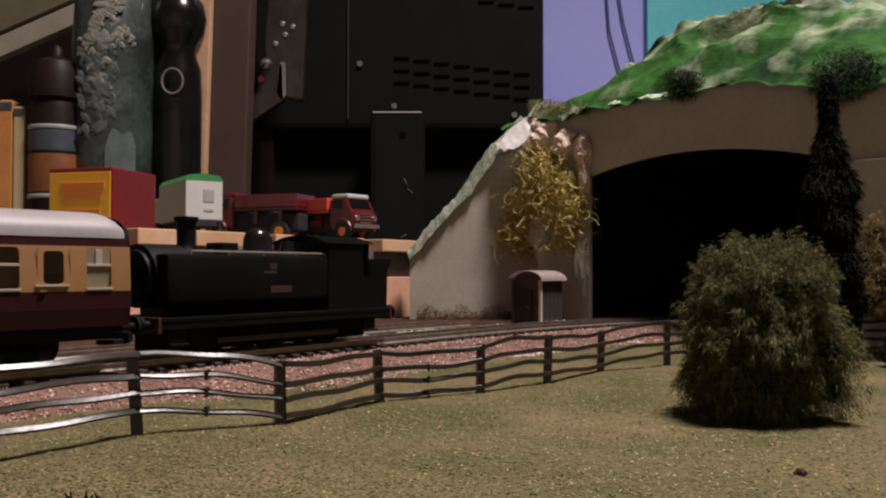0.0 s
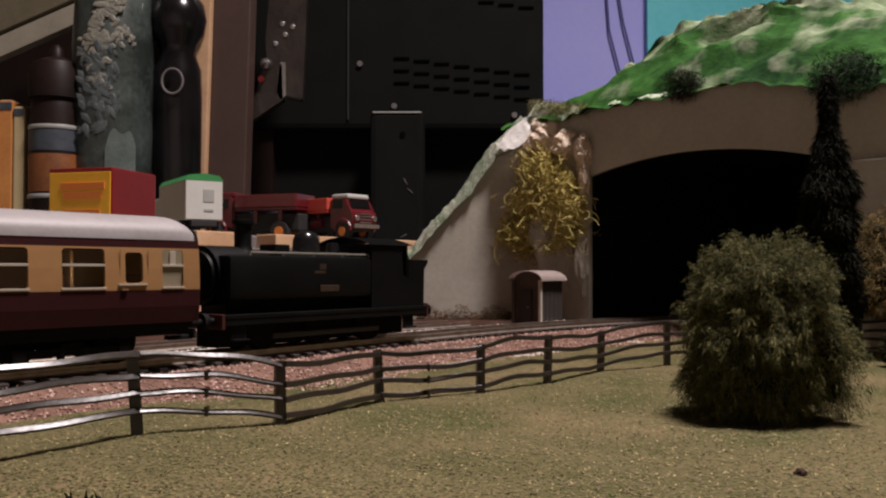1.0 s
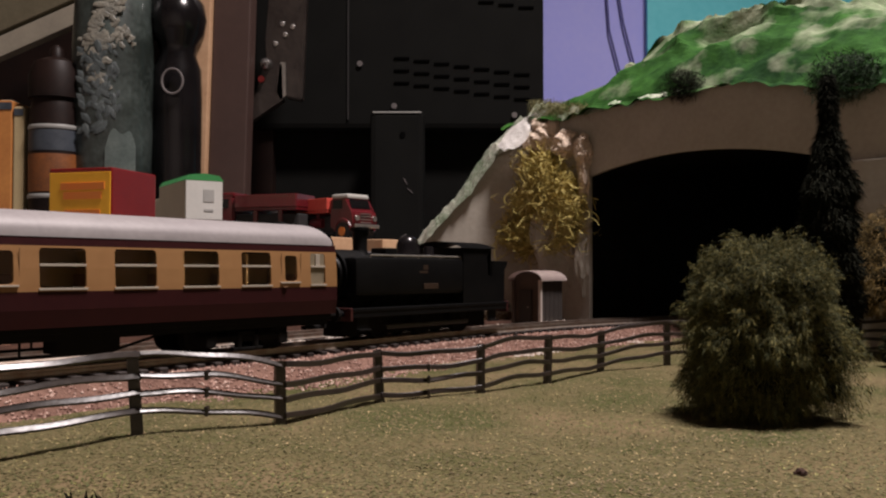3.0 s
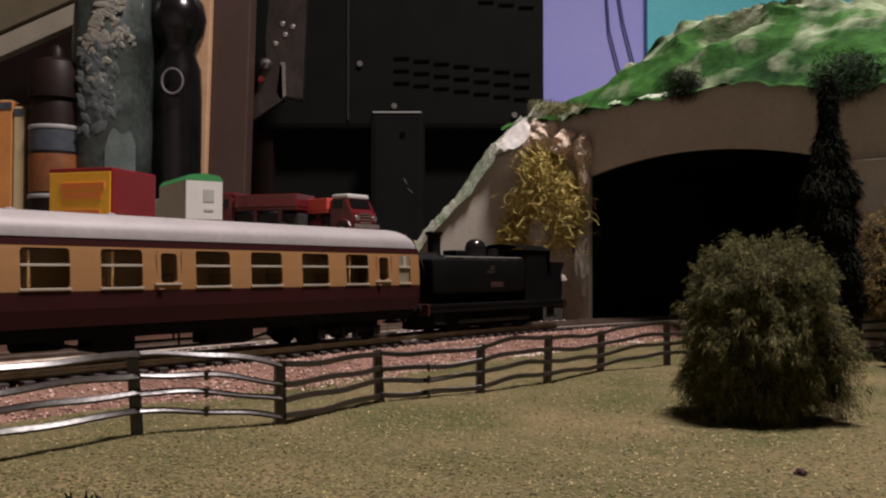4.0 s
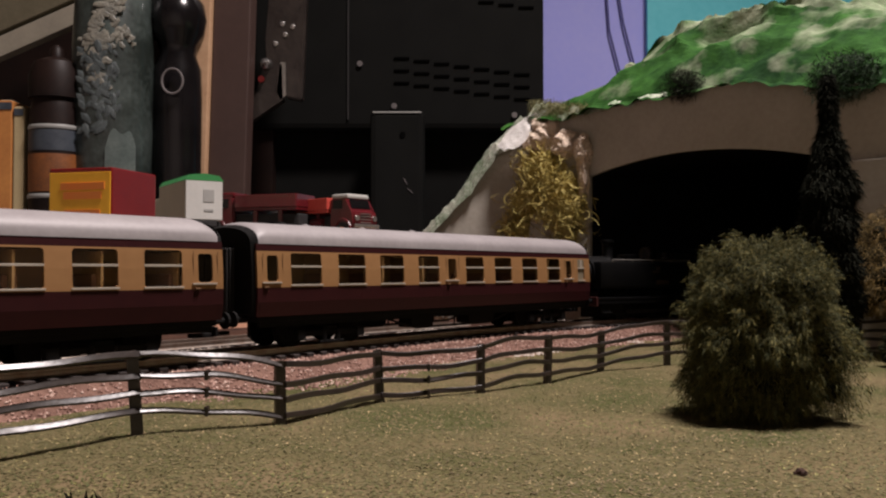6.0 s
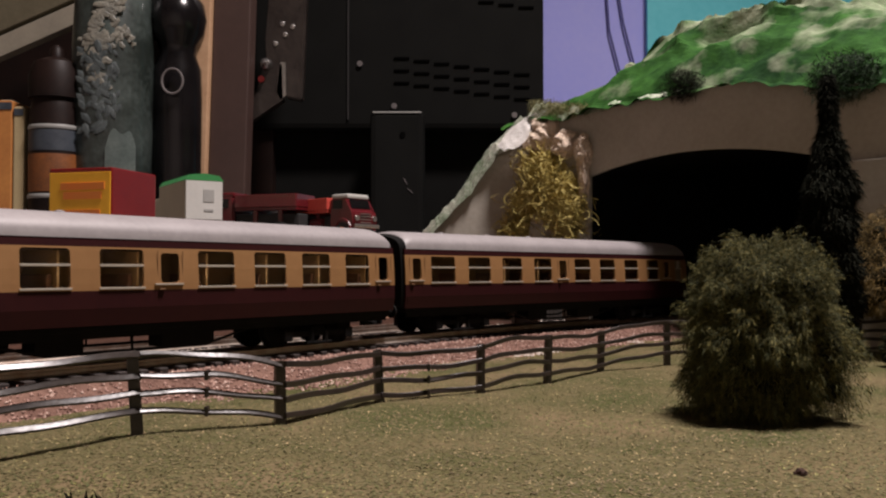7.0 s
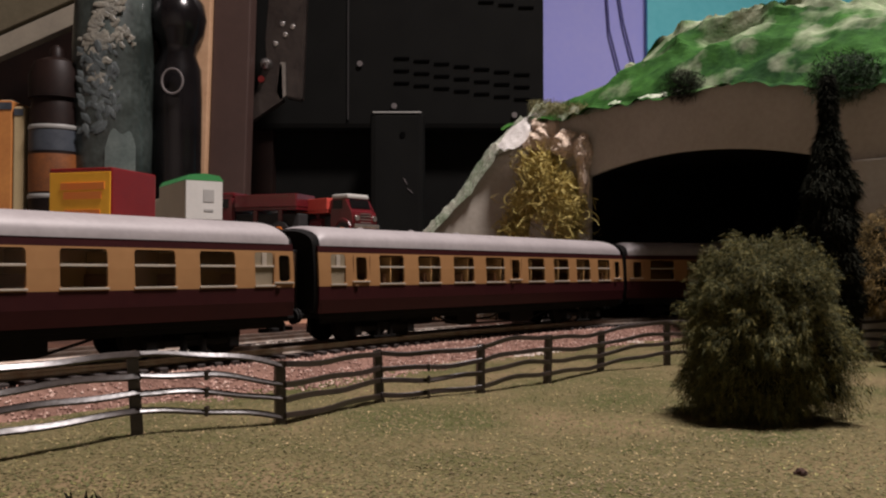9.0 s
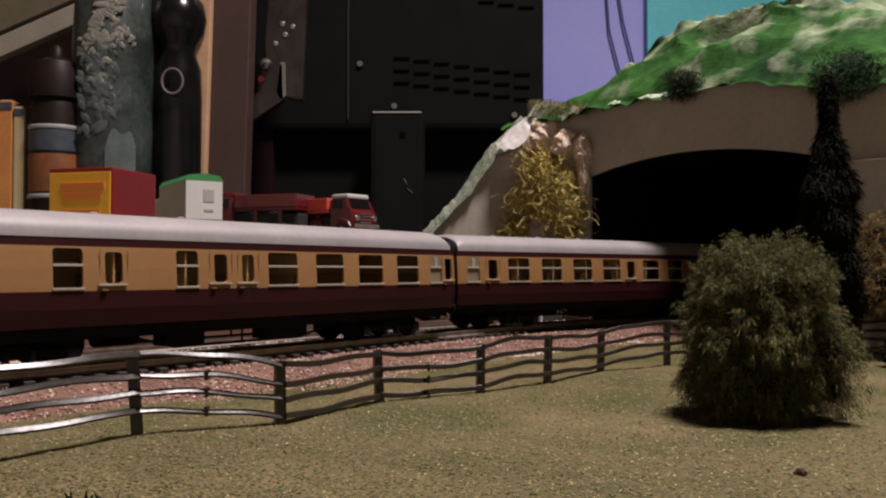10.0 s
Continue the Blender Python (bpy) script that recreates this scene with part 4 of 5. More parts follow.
# ---- strands: moss, shrubs ----
def strands(name, roots, length, width, droop, material, seed, out=0.6, parent=None, curl=0.5):
    """Many small bent leaf blades growing from (point, direction) roots."""
    r = np.random.RandomState(seed)
    p, d = np.array([a for a, _ in roots]), np.array([c for _, c in roots])
    n = len(p)
    g = d * out + r.normal(0, curl, (n, 3))
    g /= np.linalg.norm(g, axis=1)[:, None] + 1e-9
    ln = length * r.uniform(0.5, 1.3, (n, 1))
    side = np.cross(g, r.normal(0, 1, (n, 3)))
    side *= 0.5 * width * r.uniform(0.6, 1.3, (n, 1)) / (np.linalg.norm(side, axis=1)[:, None] + 1e-9)
    down = np.array((0, 0, -1.0))
    m = p + g * ln * 0.55 + down * droop * ln * 0.15
    t = p + g * ln + down * droop * ln * 0.6
    vs = np.stack([p - side, p + side, m + side, m - side, t], 1).reshape(-1, 3)
    k = 5 * np.arange(n)
    fs = [f for a in k.tolist() for f in ((a, a + 1, a + 2, a + 3), (a + 3, a + 2, a + 4))]
    return loose(name, vs.tolist(), fs, material, parent)


def shrub(place, rx, rz, z_low, seed, count, label, material="bush", name="bush", square=2.5):
    """A clipped-looking shrub of fine blades: short trunk, twigs and a crown of clumps."""
    b = thing(name, Matrix.Translation(place), label, "bush")
    r = np.random.RandomState(seed)
    tr = bmesh.new()
    rod(tr, (0, 0, -0.002), (0.001, 0, z_low + rz * 0.9), 0.0022, 9, 0.0010)
    for k in range(9):
        a = k * 2.4
        rod(tr, (0, 0, z_low * 0.6 + 0.002 * k), (rx * 0.65 * math.cos(a), rx * 0.65 * math.sin(a), z_low + rz * (0.25 + 0.12 * k)), 0.0009, 6, 0.0004)
    part("trunk", tr, "bark", b)
    # Near-black core added inside the crown to shade the gaps between blades.
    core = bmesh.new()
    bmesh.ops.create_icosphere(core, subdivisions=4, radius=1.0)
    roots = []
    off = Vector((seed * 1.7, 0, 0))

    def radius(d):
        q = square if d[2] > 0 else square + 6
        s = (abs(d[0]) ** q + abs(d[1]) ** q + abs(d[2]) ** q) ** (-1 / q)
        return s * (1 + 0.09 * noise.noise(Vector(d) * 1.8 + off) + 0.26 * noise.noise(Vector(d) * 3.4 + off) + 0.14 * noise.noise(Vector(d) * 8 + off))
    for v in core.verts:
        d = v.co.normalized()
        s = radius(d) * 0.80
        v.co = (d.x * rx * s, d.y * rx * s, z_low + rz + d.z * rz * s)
    part("crown_dark_core", core, "conifer", b)
    for k in range(count):
        d = r.normal(0, 1, 3)
        d /= np.linalg.norm(d)
        s = radius(d) * r.uniform(0.80, 1.0) * (1 + (0.06 if noise.noise(Vector(d) * 9 + off) > 0.1 else -0.05))
        roots.append(((d[0] * rx * s, d[1] * rx * s, z_low + rz + d[2] * rz * s), d))
    crown = strands("crown", roots, rx * 0.085, rx * 0.0070, 1.0, material, seed, 0.60, b)
    return b


shrub((0.0905, 0.258, -0.0095), 0.0190, 0.0236, 0.0030, 3, 150000, "round dark olive model bush of fine fibrous foliage")
shrub((0.2260, 0.438, -0.0095), 0.0290, 0.0260, 0.0200, 7, 40000, "brownish rounded model bush beside the fence", "bush_brown")
shrub((0.1945, 0.385, -0.0095), 0.0085, 0.0090, 0.0005, 9, 3000, "small dark green model shrub on the grass")


def conifer(place, height, width):
    c = thing("conifer_tree", Matrix.Translation(place), "tall dark model fir tree with a thin spire", "tree")
    tr = bmesh.new()
    rod(tr, (0, 0, -0.002), (0, 0, height * 0.97), 0.0022, 9, 0.0005)
    part("trunk", tr, "bark", c)
    r = np.random.RandomState(12)
    roots = []
    for k in range(24000):
        u = r.uniform(0.10, 1.0)
        tier = 0.80 + 0.28 * abs(math.sin(u * 23))
        w = width * float(np.interp(u, (0.1, 0.30, 0.62, 0.72, 0.80, 0.86, 0.92, 1.0), (0.9, 1.0, 0.86, 0.50, 0.24, 0.12, 0.12, 0.03))) * tier
        a = r.uniform(0, 2 * math.pi)
        q = w * math.sqrt(r.uniform(0.25, 1)) * (1 + 0.2 * math.sin(3 * a + 14 * u))
        roots.append(((q * math.cos(a), q * math.sin(a), u * height), (math.cos(a), math.sin(a), -0.2)))
    strands("crown", roots, 0.0042, 0.00055, 0.8, "conifer", 5, 0.8, c)
    return c


conifer((0.1835, 0.430, -0.0095), 0.1345, 0.0124)


def threads(name, roots, length, width, material, seed):
    """Tangled curled threads as thin ribbons of seven points."""
    r = np.random.RandomState(seed)
    p = np.array(roots)
    n = len(p)
    d = r.normal(0, 1, (n, 3)) + np.array((-0.3, -0.7, 0.0))
    turn = r.normal(0, 1, (n, 3))
    step = length * r.uniform(0.5, 1.4, (n, 1)) / 6
    side = np.cross(d, r.normal(0, 1, (n, 3)))
    side *= 0.5 * width / (np.linalg.norm(side, axis=1)[:, None] + 1e-9)
    rows = []
    for k in range(7):
        rows += [p - side, p + side]
        d = d / np.linalg.norm(d, axis=1)[:, None]
        d = d + 0.75 * np.cross(turn, d) + np.array((0, 0, -0.12)) + r.normal(0, 0.2, (n, 3))
        p = p + step * d / np.linalg.norm(d, axis=1)[:, None]
    vs = np.stack(rows, 1).reshape(-1, 3)
    fs = [(a + 2 * k, a + 2 * k + 1, a + 2 * k + 3, a + 2 * k + 2) for a in range(0, 14 * n, 14) for k in range(6)]
    return loose(name, vs.tolist(), fs, material)


def moss(name, box_lo, box_hi, count, ln, material, label, seed, shape):
    r = np.random.RandomState(seed)
    roots = []
    while len(roots) < count:
        u, v, w = r.uniform(0, 1, 3)
        if not shape(u, v, r):
            continue
        p = WALL @ Vector((box_lo[0] + (box_hi[0] - box_lo[0]) * u, box_lo[1] + (box_hi[1] - box_lo[1]) * w, box_lo[2] + (box_hi[2] - box_lo[2]) * v))
        roots.append((tuple(p), (-0.4, -0.8, 0.1)))
    if material == "moss":
        ob = threads(name, [a for a, _ in roots], ln, 0.00055, material, seed)
    else:
        ob = strands(name, roots, ln, ln * 0.06, 0.5, material, seed, 0.30, None, 0.9)
    return tagged(ob, label, "moss", kind="stuff")


def hanging(u, v, r):
    c = 0.62 if v > 0.45 else 0.38 + 0.5 * v
    return abs(u - c) < (0.16 + 0.30 * (1 - v)) * (0.75 + 0.5 * r.uniform()) and noise.noise((u * 5, v * 5, 3.3)) > -0.28 and v > 0.04 + 0.05 * math.sin(9 * u)


moss("moss_clump", (-0.131, -0.014, 0.045), (-0.046, 0.002, 0.118), 7600, 0.0175, "moss", "tangled yellow-green lichen moss hanging on the wall", 21, hanging)
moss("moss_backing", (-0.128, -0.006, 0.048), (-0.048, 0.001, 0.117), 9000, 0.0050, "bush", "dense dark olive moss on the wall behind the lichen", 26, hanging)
moss("moss_tuft", (-0.098, -0.006, 0.140), (-0.045, 0.012, 0.158), 4000, 0.0045, "moss_dull", "low olive moss tufts on the hill edge", 22, lambda u, v, r: v < 0.9 - 0.6 * u + 0.1 * r.uniform())
moss("moss_tuft", (0.112, -0.010, 0.122), (0.152, 0.012, 0.150), 5000, 0.0050, "scrub", "dark green scrub on the hill above the arch", 27, lambda u, v, r: (u - 0.5) ** 2 + (v - 0.5) ** 2 < 0.24)
moss("moss_tuft", (0.020, -0.014, 0.138), (0.046, 0.004, 0.158), 3600, 0.0036, "conifer", "dark tuft of dry scrub on the tunnel top", 23, lambda u, v, r: (u - 0.5) ** 2 + (v - 0.45) ** 2 < 0.22)

r5 = np.random.RandomState(5)
roots = []
for _ in range(2600):
    u = r5.uniform(0.06, 1.0)
    p = WING @ Vector((u * wl, -0.001 - 0.006 * r5.uniform(), -0.003 + 0.009 * r5.uniform() ** 2 * (0.6 + 0.6 * math.sin(u * 11) ** 2)))
    roots.append((tuple(p), (0, -0.5, 0.6)))
M["weeds"] = island_mat("weeds", [(0.06, 0.022, 0.012), (0.12, 0.05, 0.022), (0.10, 0.075, 0.025), (0.16, 0.07, 0.035)])
tagged(strands("weeds", roots, 0.0036, 0.0003, 0.4, "weeds", 6, 0.5, None, 0.8), "rust-brown scatter weeds at the foot of the wall", "weeds")

# ---- hut ----
hut = thing("hut", Matrix.Translation((0.0625, 0.600, -0.0025)) @ pose(0, 0, 0, 0, 0, -40), "small wooden lineside hut with a curved pale roof", "hut")
HW, HD, HH = 0.0105, 0.0120, 0.0290
for sx in (-1, 1):
    for k in range(5):
        # The right side takes a darker copy of the plank colour.
        part("plank", box(bmesh.new(), (sx * HW, -HD + 0.0025 + 0.005 * k, HH / 2), (0.0010, 0.0047, HH), 0.0002), "hut_dark" if sx > 0 else "hut_wood", hut)
for k in range(4):
    part("plank", box(bmesh.new(), (-HW + 0.0025 + 0.0048 * k, HD, HH / 2), (0.0045, 0.0010, HH), 0.0002), "hut_wood", hut)
part("front_wall", prism(bmesh.new(), [(-HW, 0), (HW, 0)] + [(HW * math.cos(a), HH + 0.0055 * math.sin(a)) for a in np.linspace(0, math.pi, 11)], -HD, -HD + 0.0010), "hut_wood", hut)
door = part("door", box(bmesh.new(), (-0.001, -HD - 0.0006, 0.0115), (0.0100, 0.0009, 0.0225), 0.0002), "hut_dark", hut, "dark plank door")
part("handle", box(bmesh.new(), (0.0015, -HD - 0.0014, 0.0115), (0.0006, 0.0008, 0.0012), 0.0001), "steel", door)
for sx in (-1, 1):
    part("corner_post", box(bmesh.new(), (sx * HW, -HD - 0.0004, HH / 2), (0.0020, 0.0020, HH), 0.0002), "pale_paint" if sx > 0 else "hut_wood", hut, "pale painted corner post" if sx > 0 else "")
rf = sheet(bmesh.new(), lambda u, v: ((HW + 0.003) * math.cos(math.pi * (1 - u)), -HD - 0.003 + (2 * HD + 0.006) * v, HH + 0.0068 * math.sin(math.pi * u) - 0.0005), 14, 2)
bmesh.ops.solidify(rf, geom=rf.faces[:], thickness=0.0008)
part("roof", rf, "hut_roof", hut, "pale curved roof", smooth=True)

# ---- board and shelf behind the track ----
B0, B1 = Vector((-0.300, 0.309, 0)), Vector((0.020, 0.7705, 0))
bv = (B1 - B0).normalized()
BOARD = Matrix(((bv.x, -bv.y, 0, B0.x), (bv.y, bv.x, 0, B0.y), (0, 0, 1, 0), (0, 0, 0, 1)))
bl = (B1 - B0).length
back = thing("back_board", Matrix(), "low board behind the track in pink, grey and pine", "board", kind="structure")
part("lower_board", box(bmesh.new(), (bl / 2, 0.006, 0.0075), (bl, 0.012, 0.041), 0.0006, BOARD), "pink_board", back, "pinkish bare wooden board")
part("middle_board", box(bmesh.new(), (bl / 2, 0.010, 0.0375), (bl, 0.012, 0.019), 0.0006, BOARD), "grey_board", back, "dark grey board")
for k, (x0, x1) in enumerate(((0.1218, 0.1706), (0.1736, 0.2123), (0.2293, 0.258), (0.2682, 0.3067), (0.3328, 0.3512), (0.3752, 0.423), (0.4412, 0.4906))):
    part("pine_strip", box(bmesh.new(), ((x0 + x1) / 2, 0.004 + 0.001 * (k % 3), 0.0515), (x1 - x0, 0.018, 0.009), 0.0006, BOARD), "pine", back, "pale pine strip")
shelf = bmesh.new()
box(shelf, (0.0, 0.0, 0.0), (1.0, 1.0, 0.012), 0.001, Matrix.Translation((0, 0, 0.0495)) @ BOARD @ Matrix.Translation((0.36, 0.513, 0)))
tagged(part("shelf_top", shelf, "grey_board"), "dark shelf top behind the railway", "shelf", kind="structure")
SHELF = 0.0555


def wheel_part(parent, x, y, r, w, z0=0.0):
    wh = part("wheel", rod(bmesh.new(), (x, y - w / 2, z0 + r), (x, y + w / 2, z0 + r), r, 18), "rubber", parent)
    hub = bmesh.new()
    for sd in (-1, 1):
        rod(hub, (x, y + sd * (w / 2 - 0.0001), z0 + r), (x, y + sd * (w / 2 + 0.0004), z0 + r), r * 0.5, 12)
    part("hub", hub, "toy_orange", wh, "orange-red wheel hub")


# yellow and red carton
toy = thing("toy_box", Matrix.Translation((-0.2088, 0.5578, SHELF)) @ pose(0, 0, 0, 0, 0, -15), "red and yellow cardboard toy carton", "box")
part("carton", box(bmesh.new(), (0, 0, 0.0190), (0.043, 0.046, 0.038), 0.0012), "toy_red", toy, "glossy red carton")
part("front_panel", box(bmesh.new(), (0, -0.0232, 0.0180), (0.0415, 0.0006, 0.0345), 0.0002), "toy_yellow", toy, "yellow printed panel")
for z, w in ((0.0270, 0.030), (0.0215, 0.026), (0.0115, 0.024)):
    part("print_bar", box(bmesh.new(), (0.002, -0.0237, z), (w, 0.0005, 0.0042 if z > 0.02 else 0.0030), 0.0001), "toy_orange", toy, "faded orange print")

# white box lorry seen from the rear
lorry = thing("toy_lorry", Matrix.Translation((-0.1760, 0.640, SHELF)) @ pose(0, 0, 0, 0, 0, 122), "white toy box lorry with a green roof", "toy lorry", "toy lorries on the shelf")
part("box_body", box(bmesh.new(), (0.010, 0, 0.0255), (0.066, 0.0265, 0.0275), 0.0010), "toy_cream", lorry, "cream van body")
part("rear_door", box(bmesh.new(), (-0.0234, 0, 0.0255), (0.0010, 0.0255, 0.0268), 0.0004), "toy_white", lorry, "white rear doors")
part("notice", box(bmesh.new(), (-0.0241, -0.003, 0.0285), (0.0003, 0.0075, 0.0085), 0.0001), "toy_grey", lorry, "grey printed notice")
part("notice", box(bmesh.new(), (-0.0241, -0.003, 0.0185), (0.0003, 0.0065, 0.0016), 0.0001), "toy_grey", lorry, "grey printed notice")
part("roof", prism(bmesh.new(), [(-0.0135, 0.0388), (0.0135, 0.0388), (0.0105, 0.0425), (0, 0.0438), (-0.0105, 0.0425)], -0.0240, 0.043, pose(0, 0, 0, 0, 0, -90)), "toy_green", lorry, "green roof")
part("chassis", box(bmesh.new(), (0.015, 0, 0.0095), (0.078, 0.018, 0.004), 0.0005), "rubber", lorry)
cabm = bmesh.new()
box(cabm, (0.053, 0, 0.0215), (0.018, 0.024, 0.021), 0.003)
part("cab", cabm, "toy_cream", lorry)
for x in (-0.012, 0.050):
    for y in (-0.0105, 0.0105):
        wheel_part(lorry, x, y, 0.0065, 0.0050)


def flat_lorry(m, body, cab_mat, roof_mat, label, cab_end):
    t = thing("toy_lorry", m, label, "toy lorry", "toy lorries on the shelf")
    part("chassis", box(bmesh.new(), (0, 0, 0.0120), (0.066, 0.016, 0.0110), 0.0010), "rubber", t)
    part("load_bed", box(bmesh.new(), (-0.011, 0, 0.0205), (0.044, 0.0235, 0.0022), 0.0006), body, t)
    for y in (-0.0118, 0.0118):
        part("side_board", box(bmesh.new(), (-0.011, y, 0.0255), (0.044, 0.0012, 0.0080), 0.0004), body, t)
    for x in (-0.0328, 0.0108):
        part("end_board", box(bmesh.new(), (x, 0, 0.0255), (0.0012, 0.0236, 0.0080), 0.0004), body, t)
    for x in (-0.020, -0.002):
        part("bearer", box(bmesh.new(), (x, 0, 0.0155), (0.0030, 0.0180, 0.0080), 0.0005), "toy_maroon", t)
    part("tank", rod(bmesh.new(), (-0.008, -0.0085, 0.0125), (0.004, -0.0085, 0.0125), 0.0032, 14), cab_mat, t)
    cb = bmesh.new()
    prism(cb, [(0.0125, 0.0085), (0.0350, 0.0085), (0.0362, 0.0120), (0.0352, 0.0190), (0.0315, 0.0205), (0.0285, 0.0290), (0.0135, 0.0290), (0.0125, 0.0270)], -0.0112, 0.0112)
    bmesh.ops.bevel(cb, geom=cb.edges[:], offset=0.0010, segments=2, affect="EDGES")
    cab_ob = part("cab", cb, cab_mat, t, smooth=True)
    rf = bmesh.new()
    box(rf, (0.0210, 0, 0.0302), (0.0160, 0.0205, 0.0032), 0.0014)
    part("roof", rf, roof_mat, cab_ob, smooth=True)
    for y in (-0.0113, 0.0113):
        part("side_window", box(bmesh.new(), (0.0205, y, 0.0245), (0.0090, 0.0006, 0.0058), 0.0002), "glossy_black", cab_ob, "dark side window")
        hl = bmesh.new()
        rod(hl, (0.0345, y * 0.72, 0.0150), (0.0368, y * 0.72, 0.0150), 0.0019, 12)
        part("headlamp", hl, "steel", cab_ob, "bright metal headlamp")
    part("windscreen", box(bmesh.new(), (0, 0, 0), (0.0006, 0.0180, 0.0066), 0.0002, pose(0.0302, 0, 0.0248, 0, -19, 0)), "glossy_black", cab_ob, "dark windscreen")
    gr = bmesh.new()
    for z in (0.0122, 0.0142, 0.0162, 0.0180):
        box(gr, (0.0360, 0, z), (0.0008, 0.0100, 0.0007), 0.0002)
    part("grille", gr, "steel", cab_ob, "bright metal grille bars")
    for y in (-0.0112, 0.0112):
        ar = bmesh.new()
        for s8 in range(8):
            a, b = math.pi * s8 / 8, math.pi * (s8 + 1) / 8
            rod(ar, (0.0255 + 0.0076 * math.cos(a), y, 0.0068 + 0.0076 * math.sin(a)), (0.0255 + 0.0076 * math.cos(b), y, 0.0068 + 0.0076 * math.sin(b)), 0.0009, 6)
        part("wheel_arch", ar, cab_mat, cab_ob)
    bp = bmesh.new()
    box(bp, (0.0372, 0, 0.0098), (0.0014, 0.0230, 0.0024), 0.0005)
    part("bumper", bp, "steel", cab_ob)
    for x in (-0.021, 0.0255):
        for y in (-0.0098, 0.0098):
            wheel_part(t, x, y, 0.0062, 0.0046)
    return t


flat_lorry(Matrix.Translation((-0.0900, 0.716, SHELF)) @ pose(0, 0, 0, 0, 0, -40) @ Matrix.Scale(1.13, 4), "toy_bright_red", "toy_maroon", "toy_white", "red toy lorry with a pale cab roof", 1)
flat_lorry(Matrix.Translation((-0.1460, 0.722, SHELF)) @ pose(0, 0, 0, 0, 0, 160) @ Matrix.Scale(1.24, 4), "toy_maroon", "toy_maroon", "toy_maroon", "dark red toy flat lorry beside another", 1)

# ---- large black set ----
tv = thing("television_set", Matrix(), "large black plastic set with vent slots, seen from behind", "television")
YB = 1.00
part("cabinet", box(bmesh.new(), (-0.050, YB + 0.16, 0.39), (0.324, 0.32, 0.40), 0.006), "set_black", tv)
# Black block widened so the cavity under the cabinet stays dark.
low_ = bmesh.new()
box(low_, (-0.060, YB + 0.14, 0.125), (0.34, 0.22, 0.14), 0.004)
part("stand", low_, "set_black", tv, "black stand widened to fill the dark cavity under the cabinet")
rib = bmesh.new()
box(rib, (-0.049, YB - 0.006, 0.130), (0.058, 0.060, 0.148), 0.006)
part("plinth_box", rib, "set_black", tv, "small black box under the cabinet")
part("edge_trim", box(bmesh.new(), (-0.049, YB - 0.0365, 0.2020), (0.052, 0.0010, 0.0016), 0.0003), "toy_grey", tv, "thin pale edge")
for r in range(3):
    for c in range(7):
        part("vent_slot", box(bmesh.new(), (-0.0457 + 0.0222 * c, YB - 0.0004, 0.2688 - 0.0137 * r - 0.0030 * c), (0.0172, 0.0030, 0.0024), 0.0007), "slot", tv)
for c in range(3):
    part("vent_slot", box(bmesh.new(), (0.048 + 0.0222 * c, YB - 0.0004, 0.3315 - 0.0030 * c), (0.0172, 0.0030, 0.0024), 0.0007), "slot", tv)
for x, z in ((-0.092, 0.262), (-0.054, 0.215), (0.079, 0.205), (-0.043, 0.178)):
    sc = bmesh.new()
    rod(sc, (x, YB - 0.003 if z > 0.2 else YB - 0.037, z), (x, YB + 0.003, z), 0.0032, 12)
    part("screw", sc, "grey_board" if z > 0.2 else "slot", tv)
for x, z, a in ((-0.040, 0.128, 62), (-0.035, 0.118, 40), (-0.042, 0.070, -30)):
    part("scratch", box(bmesh.new(), (0, 0, 0), (0.0075, 0.0008, 0.0008), 0.0002, pose(x, YB - 0.0365, z, 0, a, 0)), "grey_board", tv, "pale scratch")
part("side_seam", box(bmesh.new(), (-0.105, YB - 0.0008, 0.39), (0.0016, 0.0030, 0.38)), "rubber", tv)

# ---- upright brown board ----
post_ = thing("upright_board", Matrix.Translation((-0.222, 0.90, SHELF)) @ pose(0, 0, 0, 0, 1.6, -8), "upright brown board with a pale bare front edge", "board")
part("panel", box(bmesh.new(), (0.0040, 0.012, 0.28), (0.0385, 0.018, 0.56), 0.0015), "brown_board", post_)
part("edge_strip", box(bmesh.new(), (-0.0235, 0.009, 0.28), (0.0150, 0.024, 0.56), 0.0015), "pine", post_, "pale pine edge")

# old metal and plastic fitting leaning between the board and the set
M["fitting"] = mat("fitting", (0.014, 0.010, 0.009), (0.036, 0.028, 0.024), 55, 0.3, bump=0.5, bump_scale=200, coat=0.3)
M["chrome"] = mat("chrome", (0.62, 0.60, 0.58), (0.45, 0.43, 0.42), 120, 0.22, metal=0.9)
fit_ = thing("metal_fitting", Matrix(), "dark worn metal fitting with bright chrome ends leaning beside the set", "fitting")
plate = prism(bmesh.new(), [(-0.1788, 0.3480), (-0.1396, 0.3480), (-0.1449, 0.2083), (-0.1624, 0.2118), (-0.1829, 0.2423), (-0.1831, 0.2716)], 0.930, 0.944)
bmesh.ops.bevel(plate, geom=plate.edges[:], offset=0.0016, segments=2, affect="EDGES")
part("plate", plate, "fitting", fit_, smooth=True)
part("arm", prism(bmesh.new(), [(-0.1829, 0.2470), (-0.1655, 0.2446), (-0.1641, 0.2083), (-0.1954, 0.1873), (-0.1978, 0.1978), (-0.1898, 0.2247)], 0.926, 0.940), "fitting", fit_, "slanting dull brown arm")
part("edge_strip", prism(bmesh.new(), [(-0.1672, 0.2470), (-0.1620, 0.2470), (-0.1612, 0.2130), (-0.1665, 0.2083), (-0.1706, 0.2159)], 0.926, 0.9295), "steel", fit_, "pale worn metal strip")
knob = bmesh.new()
